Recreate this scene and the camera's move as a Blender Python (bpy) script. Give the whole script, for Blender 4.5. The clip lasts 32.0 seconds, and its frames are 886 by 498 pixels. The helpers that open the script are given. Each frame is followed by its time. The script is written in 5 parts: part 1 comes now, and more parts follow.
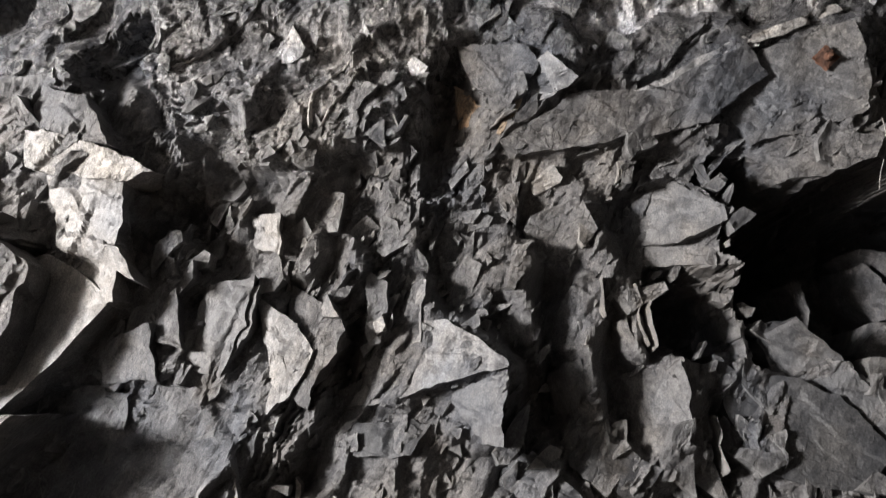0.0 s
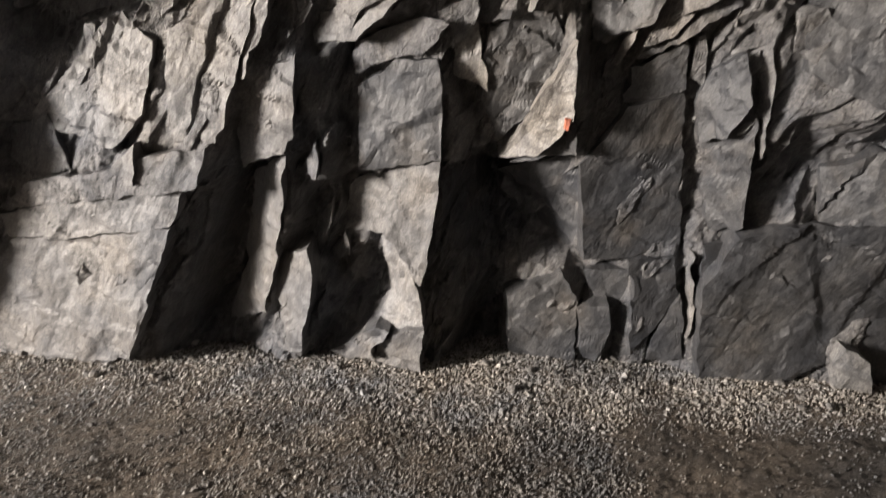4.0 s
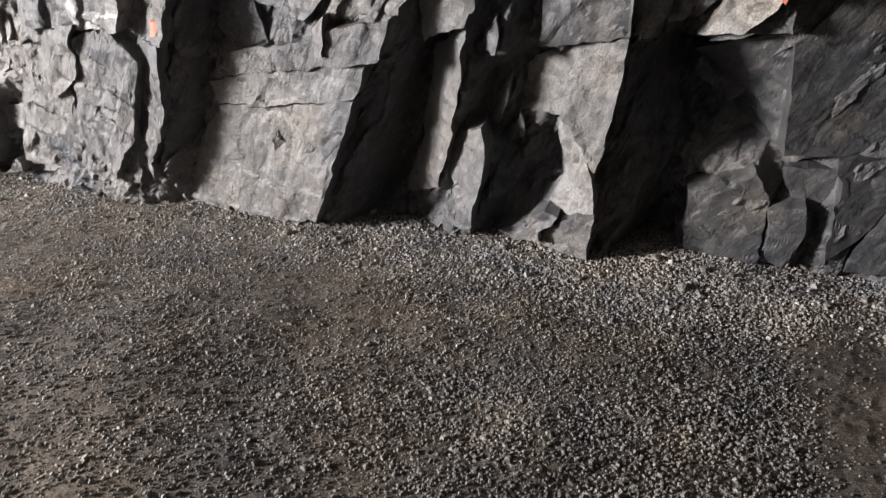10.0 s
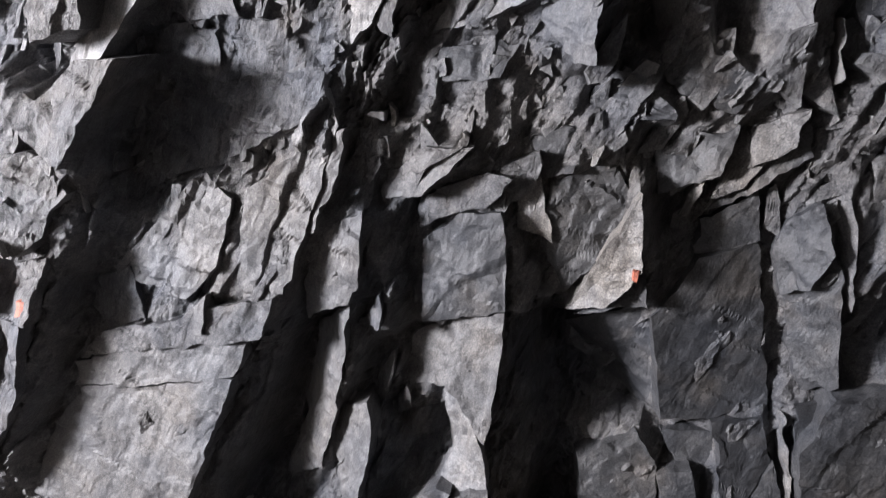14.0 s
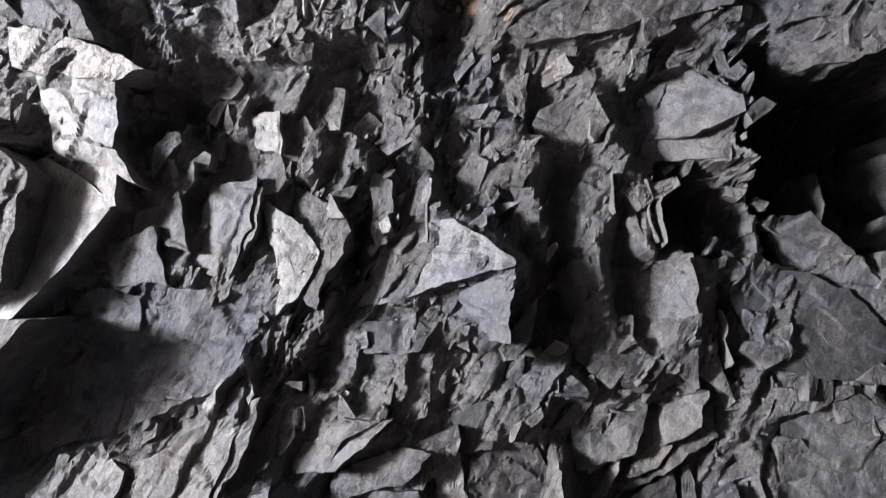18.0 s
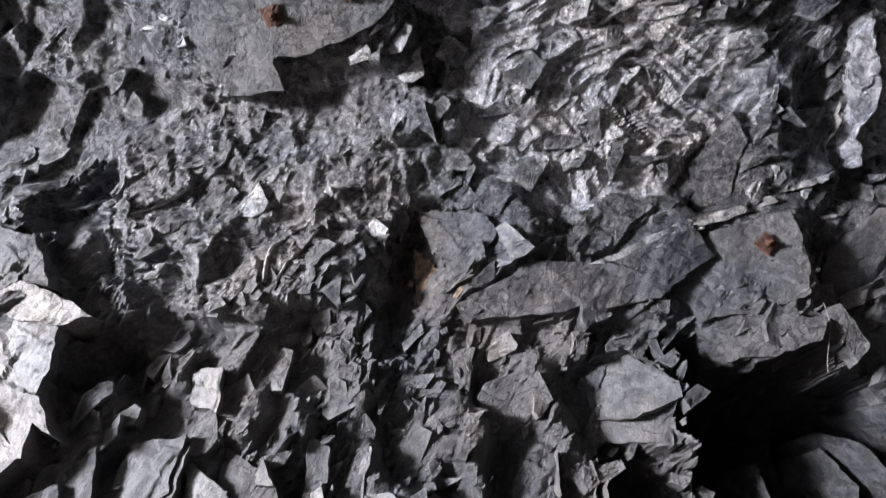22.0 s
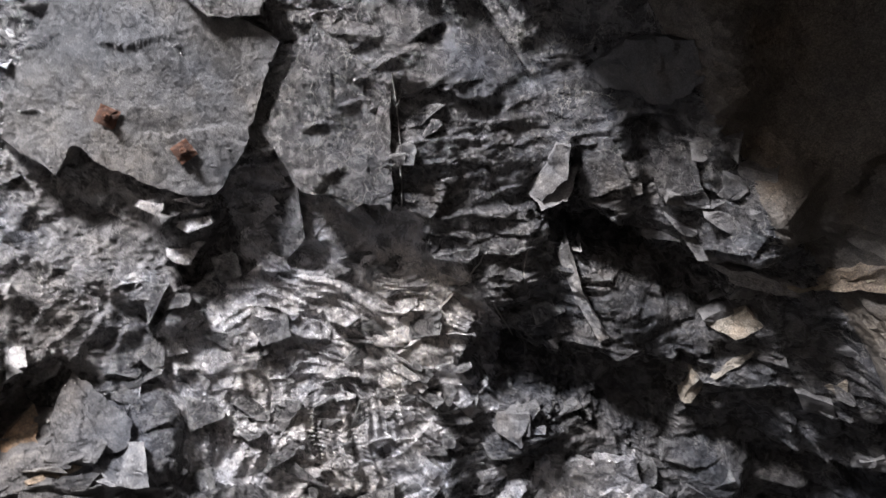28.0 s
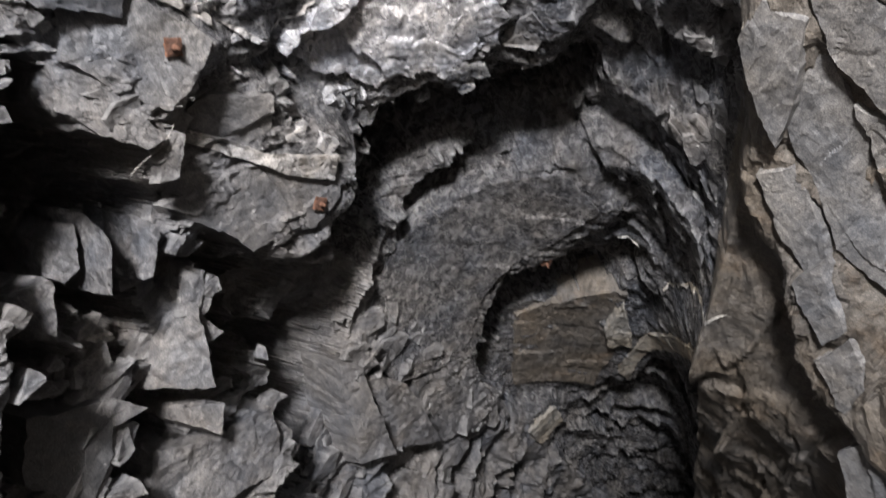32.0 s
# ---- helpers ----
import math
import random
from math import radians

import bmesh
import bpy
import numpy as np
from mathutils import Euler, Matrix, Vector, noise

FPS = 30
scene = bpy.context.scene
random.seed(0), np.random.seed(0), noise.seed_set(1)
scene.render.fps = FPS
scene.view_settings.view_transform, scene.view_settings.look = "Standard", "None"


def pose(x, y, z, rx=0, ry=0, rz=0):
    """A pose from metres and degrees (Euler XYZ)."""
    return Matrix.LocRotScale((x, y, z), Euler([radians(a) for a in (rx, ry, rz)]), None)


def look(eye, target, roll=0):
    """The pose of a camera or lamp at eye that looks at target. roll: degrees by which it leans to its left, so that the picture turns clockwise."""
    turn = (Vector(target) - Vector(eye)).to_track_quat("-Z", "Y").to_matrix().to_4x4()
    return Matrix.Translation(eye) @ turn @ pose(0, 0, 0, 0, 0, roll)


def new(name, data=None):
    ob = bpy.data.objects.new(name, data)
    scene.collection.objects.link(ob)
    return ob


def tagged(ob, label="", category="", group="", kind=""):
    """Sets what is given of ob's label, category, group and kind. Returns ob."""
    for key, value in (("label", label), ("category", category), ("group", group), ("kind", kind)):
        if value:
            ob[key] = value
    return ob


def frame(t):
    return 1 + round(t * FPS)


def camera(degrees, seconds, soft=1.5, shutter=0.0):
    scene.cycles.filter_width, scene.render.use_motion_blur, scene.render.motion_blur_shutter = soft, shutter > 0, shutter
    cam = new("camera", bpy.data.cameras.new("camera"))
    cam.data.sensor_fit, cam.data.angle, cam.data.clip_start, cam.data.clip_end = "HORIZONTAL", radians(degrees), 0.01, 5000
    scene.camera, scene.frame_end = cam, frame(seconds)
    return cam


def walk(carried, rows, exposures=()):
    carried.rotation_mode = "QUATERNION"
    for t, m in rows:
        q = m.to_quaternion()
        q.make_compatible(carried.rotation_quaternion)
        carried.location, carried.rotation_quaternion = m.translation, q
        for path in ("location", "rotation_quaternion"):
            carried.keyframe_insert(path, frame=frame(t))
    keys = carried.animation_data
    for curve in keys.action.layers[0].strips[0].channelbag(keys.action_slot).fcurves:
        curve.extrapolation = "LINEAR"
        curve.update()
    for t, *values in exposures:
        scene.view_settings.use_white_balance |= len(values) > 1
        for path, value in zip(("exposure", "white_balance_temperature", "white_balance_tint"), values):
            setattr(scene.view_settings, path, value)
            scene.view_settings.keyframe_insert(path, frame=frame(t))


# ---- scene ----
cam = camera(68.0, 32.0, soft=1.3, shutter=0.4)
# seconds, place, bearing to the right of the wall's normal, rise, lean
ROWS = [
    (0, -0.020, -0.001, 1.498, 0.00, 33.97, 0.32),
    (0.5, -0.016, -0.007, 1.508, -0.00, 30.07, 0.01),
    (1, -0.012, -0.014, 1.516, -0.13, 24.92, 0.01),
    (1.5, -0.008, -0.020, 1.524, -0.29, 18.85, 0.05),
    (2, -0.002, -0.027, 1.533, -0.45, 12.68, 0.03),
    (2.5, -0.002, -0.029, 1.541, -0.53, 6.53, -0.03),
    (3, -0.003, -0.029, 1.547, -0.63, 0.43, 0.04),
    (3.5, -0.007, -0.025, 1.550, -0.83, -5.63, 0.09),
    (4, -0.008, -0.016, 1.553, -2.36, -11.77, 0.15),
    (4.5, -0.011, -0.014, 1.553, -5.87, -17.84, 0.13),
    (6.5, -0.014, -0.046, 1.563, -21.67, -24.90, -0.15),
    (7, -0.004, -0.053, 1.565, -22.49, -24.70, -0.14),
    (7.5, -0.002, -0.049, 1.564, -22.48, -24.99, -0.08),
    (8, -0.004, -0.034, 1.559, -22.32, -25.05, -0.12),
    (8.5, -0.002, -0.018, 1.556, -22.15, -25.05, -0.08),
    (9, -0.003, -0.004, 1.552, -21.56, -24.90, -0.11),
    (9.5, -0.004, 0.006, 1.553, -19.65, -24.31, -0.17),
    (10, -0.006, 0.017, 1.553, -17.84, -22.12, -0.06),
    (10.5, -0.006, 0.025, 1.555, -16.05, -19.16, 0.04),
    (11, -0.005, 0.036, 1.556, -14.52, -16.25, 0.08),
    (11.5, -0.002, 0.046, 1.560, -13.26, -13.40, 0.09),
    (12, 0.004, 0.056, 1.563, -12.22, -10.56, 0.10),
    (12.5, 0.010, 0.064, 1.566, -11.25, -7.76, 0.11),
    (13, 0.015, 0.069, 1.572, -10.28, -4.96, 0.07),
    (13.5, 0.011, 0.066, 1.574, -9.23, -2.04, 0.12),
    (14, 0.010, 0.061, 1.579, -8.30, 0.85, -0.04),
    (14.5, 0.009, 0.054, 1.581, -7.35, 3.74, -0.01),
    (16.5, -0.002, 0.030, 1.582, -3.14, 15.45, -0.01),
    (17, -0.002, 0.027, 1.575, -2.30, 18.42, -0.07),
    (17.5, -0.003, 0.029, 1.569, -1.59, 21.43, -0.06),
    (18, -0.003, 0.029, 1.563, -0.94, 24.45, -0.08),
    (18.5, -0.004, 0.032, 1.558, -0.47, 27.30, -0.04),
    (19, -0.005, 0.034, 1.554, 0.04, 30.27, -0.05),
    (19.5, -0.007, 0.040, 1.551, 0.61, 33.26, -0.06),
    (20, -0.008, 0.048, 1.547, 1.25, 36.31, -0.03),
    (20.5, -0.013, 0.051, 1.546, 2.14, 39.26, -0.08),
    (21, -0.009, 0.045, 1.543, 2.94, 42.13, 0.01),
    (21.5, -0.006, 0.044, 1.544, 3.87, 45.05, 0.11),
    (22, -0.008, 0.040, 1.544, 4.91, 47.95, 0.06),
    (22.5, -0.009, 0.038, 1.545, 5.89, 50.89, -0.05),
    (23, -0.007, 0.038, 1.547, 6.90, 53.80, -0.21),
    (23.5, -0.005, 0.035, 1.550, 7.80, 56.65, -0.27),
    (24, -0.005, 0.031, 1.557, 8.96, 59.54, -0.00),
    (24.5, -0.007, 0.024, 1.559, 11.42, 62.44, 0.23),
    (25, -0.005, 0.014, 1.556, 16.03, 65.44, 0.10),
    (25.5, -0.003, 0.004, 1.552, 22.16, 68.49, 0.10),
    (27.5, -0.012, -0.037, 1.547, 46.02, 73.84, 0.19),
    (28, 0.002, -0.051, 1.539, 50.45, 71.91, -0.26),
    (28.5, 0.012, -0.049, 1.535, 53.72, 68.89, -0.23),
    (29, 0.017, -0.040, 1.533, 56.41, 64.48, 0.01),
    (29.5, 0.015, -0.029, 1.537, 58.87, 58.87, 0.04),
    (30, 0.017, -0.017, 1.540, 61.03, 52.85, 0.07),
    (30.5, 0.022, -0.007, 1.548, 63.13, 46.93, 0.09),
    (31, 0.028, 0.004, 1.545, 65.43, 41.03, -0.00),
    (31.5, 0.043, 0.017, 1.542, 67.58, 35.22, 0.03),
    (32, 0.058, 0.023, 1.540, 70.02, 29.42, -0.06),
]
walk(cam, [(t, pose(x, y, z, 90 + rise, 0, -bearing) @ pose(0, 0, 0, 0, 0, lean)) for t, x, y, z, bearing, rise, lean in ROWS],
     exposures=[(0, 0, 6700, 11), (3, 0.05, 7100, 12), (4.5, 0.2, 7400, 13), (7, 0.05, 7000, 13), (9.5, 0, 6850, 12), (12, 0, 6300, 15), (16.5, 0.1, 6150, 15), (20, 0.08, 6100, 15), (23, 0.02, 6000, 15), (25.3, -0.12, 6000, 15), (28.5, 0.34, 6400, 14), (30, 0.15, 6350, 13), (31, 0.42, 6400, 12), (32, 0.78, 6550, 12)])

# ---- light: a broad work light standing further along the gallery, and the faint glow of the gallery's mouth ----
world = bpy.data.worlds.new("world")
scene.world = world
world.use_nodes = True
world.node_tree.nodes["Background"].inputs["Color"].default_value = (0.6, 0.7, 0.8, 1)
world.node_tree.nodes["Background"].inputs["Strength"].default_value = 0.0
scene.view_settings.exposure = 0.0


def area_lamp(name, eye, target, size_x, size_y, watts, colour):
    data = bpy.data.lights.new(name, "AREA")
    data.shape, data.size, data.size_y, data.energy, data.color = "RECTANGLE", size_x, size_y, watts, colour
    ob = new(name, data)
    ob.matrix_world = look(eye, target)
    return ob


area_lamp("work_light", (-10.5, -1.7, 2.3), (0.0, 2.4, 3.2), 1.8, 1.8, 3500, (1.0, 0.98, 0.965))


# ---- materials ----
def ramp(nt, fac, stops):
    node = nt.nodes.new("ShaderNodeValToRGB")
    el = node.color_ramp.elements
    while len(el) < len(stops):
        el.new(0.5)
    for e, (p, c) in zip(el, stops):
        e.position, e.color = p, (*c, 1)
    nt.links.new(fac, node.inputs["Fac"])
    return node.outputs["Color"]


def tex(nt, kind, vec, **values):
    node = nt.nodes.new("ShaderNodeTex" + kind)
    nt.links.new(vec, node.inputs["Vector"])
    for key, v in values.items():
        node.inputs[key.replace("_", " ")].default_value = v
    return node


def mix(nt, fac, a, b, how="MIX"):
    node = nt.nodes.new("ShaderNodeMix")
    node.data_type, node.blend_type = "RGBA", how
    for sock, v in ((node.inputs[0], fac), (node.inputs[6], a), (node.inputs[7], b)):
        if isinstance(v, (int, float)):
            sock.default_value = v
        elif isinstance(v, tuple):
            sock.default_value = (*v, 1)
        else:
            nt.links.new(v, sock)
    return node.outputs[2]


def rock_material(name, dark, mid, pale, rough, bump, warm=(0.17, 0.14, 0.11), warm_share=0.42, vary=0.0, fine=1.0, glint=0.35, wear=0.6, gloss=0.5, metal=0.0, hairs=0.0):
    """Broken stone: grain, larger blotches, pale scuffs, rusty film, and relief at three sizes."""
    m = bpy.data.materials.new(name)
    m.use_nodes = True
    nt = m.node_tree
    bsdf = nt.nodes["Principled BSDF"]
    co = nt.nodes.new("ShaderNodeTexCoord").outputs["Object"]
    big = tex(nt, "Noise", co, Scale=1.3, Detail=6, Roughness=0.65)
    long = nt.nodes.new("ShaderNodeMapping")
    nt.links.new(co, long.inputs["Vector"])
    long.vector_type = "TEXTURE"
    long.inputs["Rotation"].default_value = (0, radians(27), 0)
    long.inputs["Scale"].default_value = (1, 1, 3.4)
    grain = tex(nt, "Noise", long.outputs[0], Scale=38 * fine, Detail=8, Roughness=0.7)
    flake = tex(nt, "Voronoi", long.outputs[0], Scale=30 * fine, Detail=2, Randomness=1.0)
    chip = tex(nt, "Noise", co, Scale=9 * fine, Detail=9, Roughness=0.72, Distortion=0.6)
    col = ramp(nt, chip.outputs["Fac"], [(0.28, dark), (0.5, mid), (0.72, pale)])
    blot = ramp(nt, big.outputs["Fac"], [(0.35, (0.6, 0.65, 0.76)), (0.65, (1.22, 1.12, 1.02))])
    col = mix(nt, 0.85, col, blot, "MULTIPLY")
    film = tex(nt, "Noise", co, Scale=2.7, Detail=5, Roughness=0.6)
    share = ramp(nt, film.outputs["Fac"], [(0.56, (0, 0, 0)), (0.76, (warm_share,) * 3)])
    col = mix(nt, share, col, warm)
    if vary:
        info = nt.nodes.new("ShaderNodeObjectInfo")
        col = mix(nt, vary, col, ramp(nt, info.outputs["Random"], [(0.0, dark), (1.0, pale)]))
    warp = nt.nodes.new("ShaderNodeVectorMath")
    warp.operation = "MULTIPLY_ADD"
    nt.links.new(chip.outputs["Color"], warp.inputs[0])
    warp.inputs[1].default_value = (0.035, 0.035, 0.035)
    nt.links.new(co, warp.inputs[2])
    splinter = nt.nodes.new("ShaderNodeVectorMath")
    splinter.operation = "MULTIPLY_ADD"
    nt.links.new(chip.outputs["Color"], splinter.inputs[0])
    splinter.inputs[1].default_value = (0.05, 0.05, 0.05)
    nt.links.new(long.outputs[0], splinter.inputs[2])
    bend = nt.nodes.new("ShaderNodeVectorMath")
    bend.operation = "MULTIPLY_ADD"
    nt.links.new(film.outputs["Color"], bend.inputs[0])
    bend.inputs[1].default_value = (0.5, 0.5, 0.5)
    nt.links.new(warp.outputs[0], bend.inputs[2])
    split = tex(nt, "Voronoi", bend.outputs[0], Scale=3.4 * fine)
    split.feature = "DISTANCE_TO_EDGE"
    crack = ramp(nt, split.outputs["Distance"], [(0.0, (0, 0, 0)), (0.014, (1, 1, 1))])
    closed = ramp(nt, big.outputs["Fac"], [(0.46, (1, 1, 1)), (0.56, (0, 0, 0))])
    crack = mix(nt, closed, crack, (1, 1, 1))
    speck = tex(nt, "Noise", co, Scale=115 * fine, Detail=4, Roughness=0.65)
    col = mix(nt, 0.85, col, ramp(nt, speck.outputs["Fac"], [(0.36, (0.55, 0.55, 0.57)), (0.5, (0.95, 0.95, 0.95)), (0.66, (1.6, 1.58, 1.55))]), "MULTIPLY")
    col = mix(nt, 0.45, col, crack, "MULTIPLY")
    col = mix(nt, 0.8, col, ramp(nt, grain.outputs["Fac"], [(0.34, (0.72, 0.72, 0.74)), (0.5, (1, 1, 1)), (0.68, (1.3, 1.29, 1.27))]), "MULTIPLY")
    edge = nt.nodes.new("ShaderNodeNewGeometry")
    worn = ramp(nt, edge.outputs["Pointiness"], [(0.53, (0, 0, 0)), (0.64, (wear,) * 3)])
    col = mix(nt, worn, col, tuple(min(0.6, 1.9 * v) for v in pale))
    if hairs:
        web = tex(nt, "Voronoi", bend.outputs[0], Scale=6.5)
        web.feature = "DISTANCE_TO_EDGE"
        line = ramp(nt, web.outputs["Distance"], [(0.006, (hairs,) * 3), (0.03, (0, 0, 0))])
        some = tex(nt, "Noise", co, Scale=2.2, Detail=3)
        line = mix(nt, ramp(nt, some.outputs["Fac"], [(0.47, (0, 0, 0)), (0.58, (1, 1, 1))]), (0, 0, 0), line)
        col = mix(nt, line, col, (0.42, 0.41, 0.39))
    nt.links.new(col, bsdf.inputs["Base Color"])
    bsdf.inputs["Specular IOR Level"].default_value = gloss
    bsdf.inputs["Metallic"].default_value = metal
    r = ramp(nt, chip.outputs["Fac"], [(0.3, (rough - 0.1,) * 3), (0.7, (rough + 0.14,) * 3)])
    nt.links.new(r, bsdf.inputs["Roughness"])
    height = mix(nt, 0.6, chip.outputs["Fac"], flake.outputs["Color"])
    height = mix(nt, 0.5, height, grain.outputs["Fac"])
    height = mix(nt, 0.3, height, crack, "MULTIPLY")
    geo = nt.nodes.new("ShaderNodeNewGeometry")
    normal = geo.outputs["Normal"]
    for size, tilt in ((9.0, glint), (26.0, glint), (70.0, 0.8 * glint)):
        cell = tex(nt, "Voronoi", splinter.outputs[0], Scale=size * fine)
        off = nt.nodes.new("ShaderNodeVectorMath")
        off.operation = "MULTIPLY_ADD"
        nt.links.new(cell.outputs["Color"], off.inputs[0])
        off.inputs[1].default_value = (tilt,) * 3
        off.inputs[2].default_value = (-tilt / 2,) * 3
        add = nt.nodes.new("ShaderNodeVectorMath")
        nt.links.new(off.outputs[0], add.inputs[0])
        nt.links.new(normal, add.inputs[1])
        unit = nt.nodes.new("ShaderNodeVectorMath")
        unit.operation = "NORMALIZE"
        nt.links.new(add.outputs[0], unit.inputs[0])
        normal = unit.outputs[0]
    b = nt.nodes.new("ShaderNodeBump")
    nt.links.new(normal, b.inputs["Normal"])
    b.inputs["Strength"].default_value, b.inputs["Distance"].default_value = min(1.0, bump), 0.03 * max(1.0, bump)
    nt.links.new(height, b.inputs["Height"])
    nt.links.new(b.outputs["Normal"], bsdf.inputs["Normal"])
    return m


SLATE = rock_material("slate", (0.06, 0.062, 0.066), (0.12, 0.122, 0.126), (0.21, 0.21, 0.21), 0.42, 1.0, glint=0.45)
SMOOTH = rock_material("cleaved_slate", (0.078, 0.080, 0.083), (0.120, 0.121, 0.124), (0.175, 0.175, 0.172), 0.5, 0.45, vary=0.15, glint=0.16, wear=0.25)
ROOF = rock_material("roof_slate", (0.029, 0.030, 0.033), (0.099, 0.102, 0.109), (0.309, 0.314, 0.324), 0.25, 1.7, fine=1.2, glint=0.6, gloss=0.9, metal=0.1, warm_share=0.3, hairs=0.5)
# Glossy stone whose near-white colour also carries the highlight on the roof.
SHINY = rock_material("glossy_highlit_schist", (0.131, 0.136, 0.143), (0.476, 0.490, 0.515), (0.850, 0.850, 0.850), 0.26, 1.2, fine=1.0, glint=0.35, gloss=1.0, metal=0.4, warm_share=0.12, hairs=0.4)
PLATE = rock_material("bolted_slate", (0.057, 0.059, 0.062), (0.094, 0.096, 0.099), (0.156, 0.156, 0.153), 0.42, 0.8, fine=1.2, glint=0.3)
CREAM = rock_material("cream_stone", (0.22, 0.205, 0.175), (0.33, 0.31, 0.265), (0.45, 0.43, 0.38), 0.5, 0.8, warm=(0.4, 0.25, 0.12))
DARK = rock_material("dark_cleaved_slate", (0.035, 0.037, 0.041), (0.058, 0.061, 0.066), (0.098, 0.100, 0.103), 0.48, 0.4, vary=0.12, glint=0.13, wear=0.3)
SOUTH = rock_material("weathered_slate", (0.096, 0.097, 0.100), (0.161, 0.164, 0.165), (0.252, 0.251, 0.244), 0.5, 0.4, vary=0.15, glint=0.14, warm_share=0.1, wear=0.25)
# Pale stone; also slate faces drawn lighter where they look into the light.
PALE = rock_material("pale_and_lit_slate", (0.11, 0.11, 0.112), (0.18, 0.18, 0.178), (0.26, 0.258, 0.25), 0.46, 0.35, glint=0.2, wear=0.35)
QUARTZ = rock_material("quartz_vein", (0.2, 0.2, 0.195), (0.32, 0.318, 0.31), (0.48, 0.475, 0.46), 0.42, 0.9, warm=(0.32, 0.24, 0.15), warm_share=0.4, glint=0.6)
OCHRE = rock_material("ochre_stained_rock", (0.15, 0.125, 0.1), (0.25, 0.205, 0.155), (0.36, 0.3, 0.22), 0.55, 0.8, warm=(0.4, 0.18, 0.06), warm_share=0.7)
FRESH = rock_material("fresh_crushed_stone", (0.18, 0.177, 0.17), (0.32, 0.315, 0.3), (0.5, 0.49, 0.47), 0.65, 0.3, wear=0.0)
GRAVEL = rock_material("crushed_stone", (0.1, 0.097, 0.093), (0.18, 0.175, 0.165), (0.31, 0.3, 0.287), 0.65, 0.3, wear=0.0)
DIRT = rock_material("gravelly_earth", (0.053, 0.044, 0.036), (0.096, 0.081, 0.066), (0.155, 0.133, 0.114), 0.85, 0.9, fine=1.6, wear=0.0)
PAINT = rock_material("orange_paint", (0.2, 0.1, 0.08), (0.42, 0.13, 0.08), (0.5, 0.25, 0.19), 0.6, 0.5, warm=(0.3, 0.2, 0.17), warm_share=0.6)
BROWN = rock_material("brown_slate", (0.075, 0.069, 0.061), (0.125, 0.115, 0.1), (0.2, 0.186, 0.165), 0.5, 0.8, warm=(0.2, 0.14, 0.09), warm_share=0.5, glint=0.3)
FOLD = rock_material("folded_schist", (0.046, 0.047, 0.051), (0.170, 0.174, 0.182), (0.459, 0.466, 0.479), 0.26, 1.4, fine=1.2, glint=0.45, gloss=0.95, metal=0.2, warm_share=0.3, hairs=0.6)
RUST = rock_material("rust", (0.035, 0.02, 0.015), (0.07, 0.034, 0.022), (0.13, 0.06, 0.036), 0.85, 0.5, fine=3)


# ---- the gallery's section, from the foot of the north wall over the roof to the foot of the south wall ----
SECTION = [(4.26, -0.3), (4.14, 0.0), (3.97, 0.8), (3.76, 1.6), (3.55, 2.4), (3.3, 3.2), (3.05, 3.9), (2.75, 4.5), (2.25, 5.05),
           (1.5, 5.4), (0.6, 5.55), (-0.3, 5.5), (-1.1, 5.2), (-1.9, 4.5), (-2.5, 3.6), (-2.9, 2.5), (-3.1, 1.2), (-3.2, -0.3)]


def smooth_section():
    pts = np.array(SECTION)
    d = np.r_[0, np.cumsum(np.hypot(*np.diff(pts, axis=0).T))]
    s = np.linspace(0, d[-1], 800)
    y, z = np.interp(s, d, pts[:, 0]), np.interp(s, d, pts[:, 1])
    k = np.ones(31) / 31
    for _ in range(2):
        y, z = (np.convolve(np.pad(v, 15, "reflect", reflect_type="odd"), k, "valid") for v in (y, z))
    ty, tz = np.gradient(y), np.gradient(z)
    n = np.hypot(ty, tz)
    ny, nz = -tz / n, ty / n
    s0 = np.interp(0.0, z[:200], s[:200])
    return s - s0, y, z, ny, nz


SEC = smooth_section()


def narrowing(u, s):
    """The gallery closes in towards the east, its south side most."""
    south = np.clip((s - 7.6) / 1.6, 0, 1)
    return 0.08 * np.clip(u - 4.0, 0, 12) + 0.28 * south * np.clip(u - 1.5, 0, 5)


def place(u, s, h):
    """From metres along the gallery, metres up its section and metres out of the rock, to the world."""
    h = h + narrowing(u, s)
    y, z, ny, nz = (np.interp(s, SEC[0], c) for c in SEC[1:])
    return np.stack([u + 0 * s, y + ny * h, z + nz * h], -1)


# ---- relief of broken stone ----
def chance(ix, iy, seed):
    n = (ix.astype(np.int64) * 73856093) ^ (iy.astype(np.int64) * 19349663) ^ (seed * 83492791)
    n = (n ^ (n >> 13)) * 1274126177 & 0xFFFFFFFF
    n = (n ^ (n >> 16)) * 668265263 & 0xFFFFFFFF
    return ((n ^ (n >> 15)) & 0xFFFFFF) / 0xFFFFFF


def swell(x, y, seed):
    """Smooth noise from -1 to 1."""
    ix, iy = np.floor(x), np.floor(y)
    fx, fy = x - ix, y - iy
    fx, fy = fx * fx * (3 - 2 * fx), fy * fy * (3 - 2 * fy)
    a, b = chance(ix, iy, seed), chance(ix + 1, iy, seed)
    c, d = chance(ix, iy + 1, seed), chance(ix + 1, iy + 1, seed)
    return 2 * ((a * (1 - fx) + b * fx) * (1 - fy) + (c * (1 - fx) + d * fx) * fy) - 1


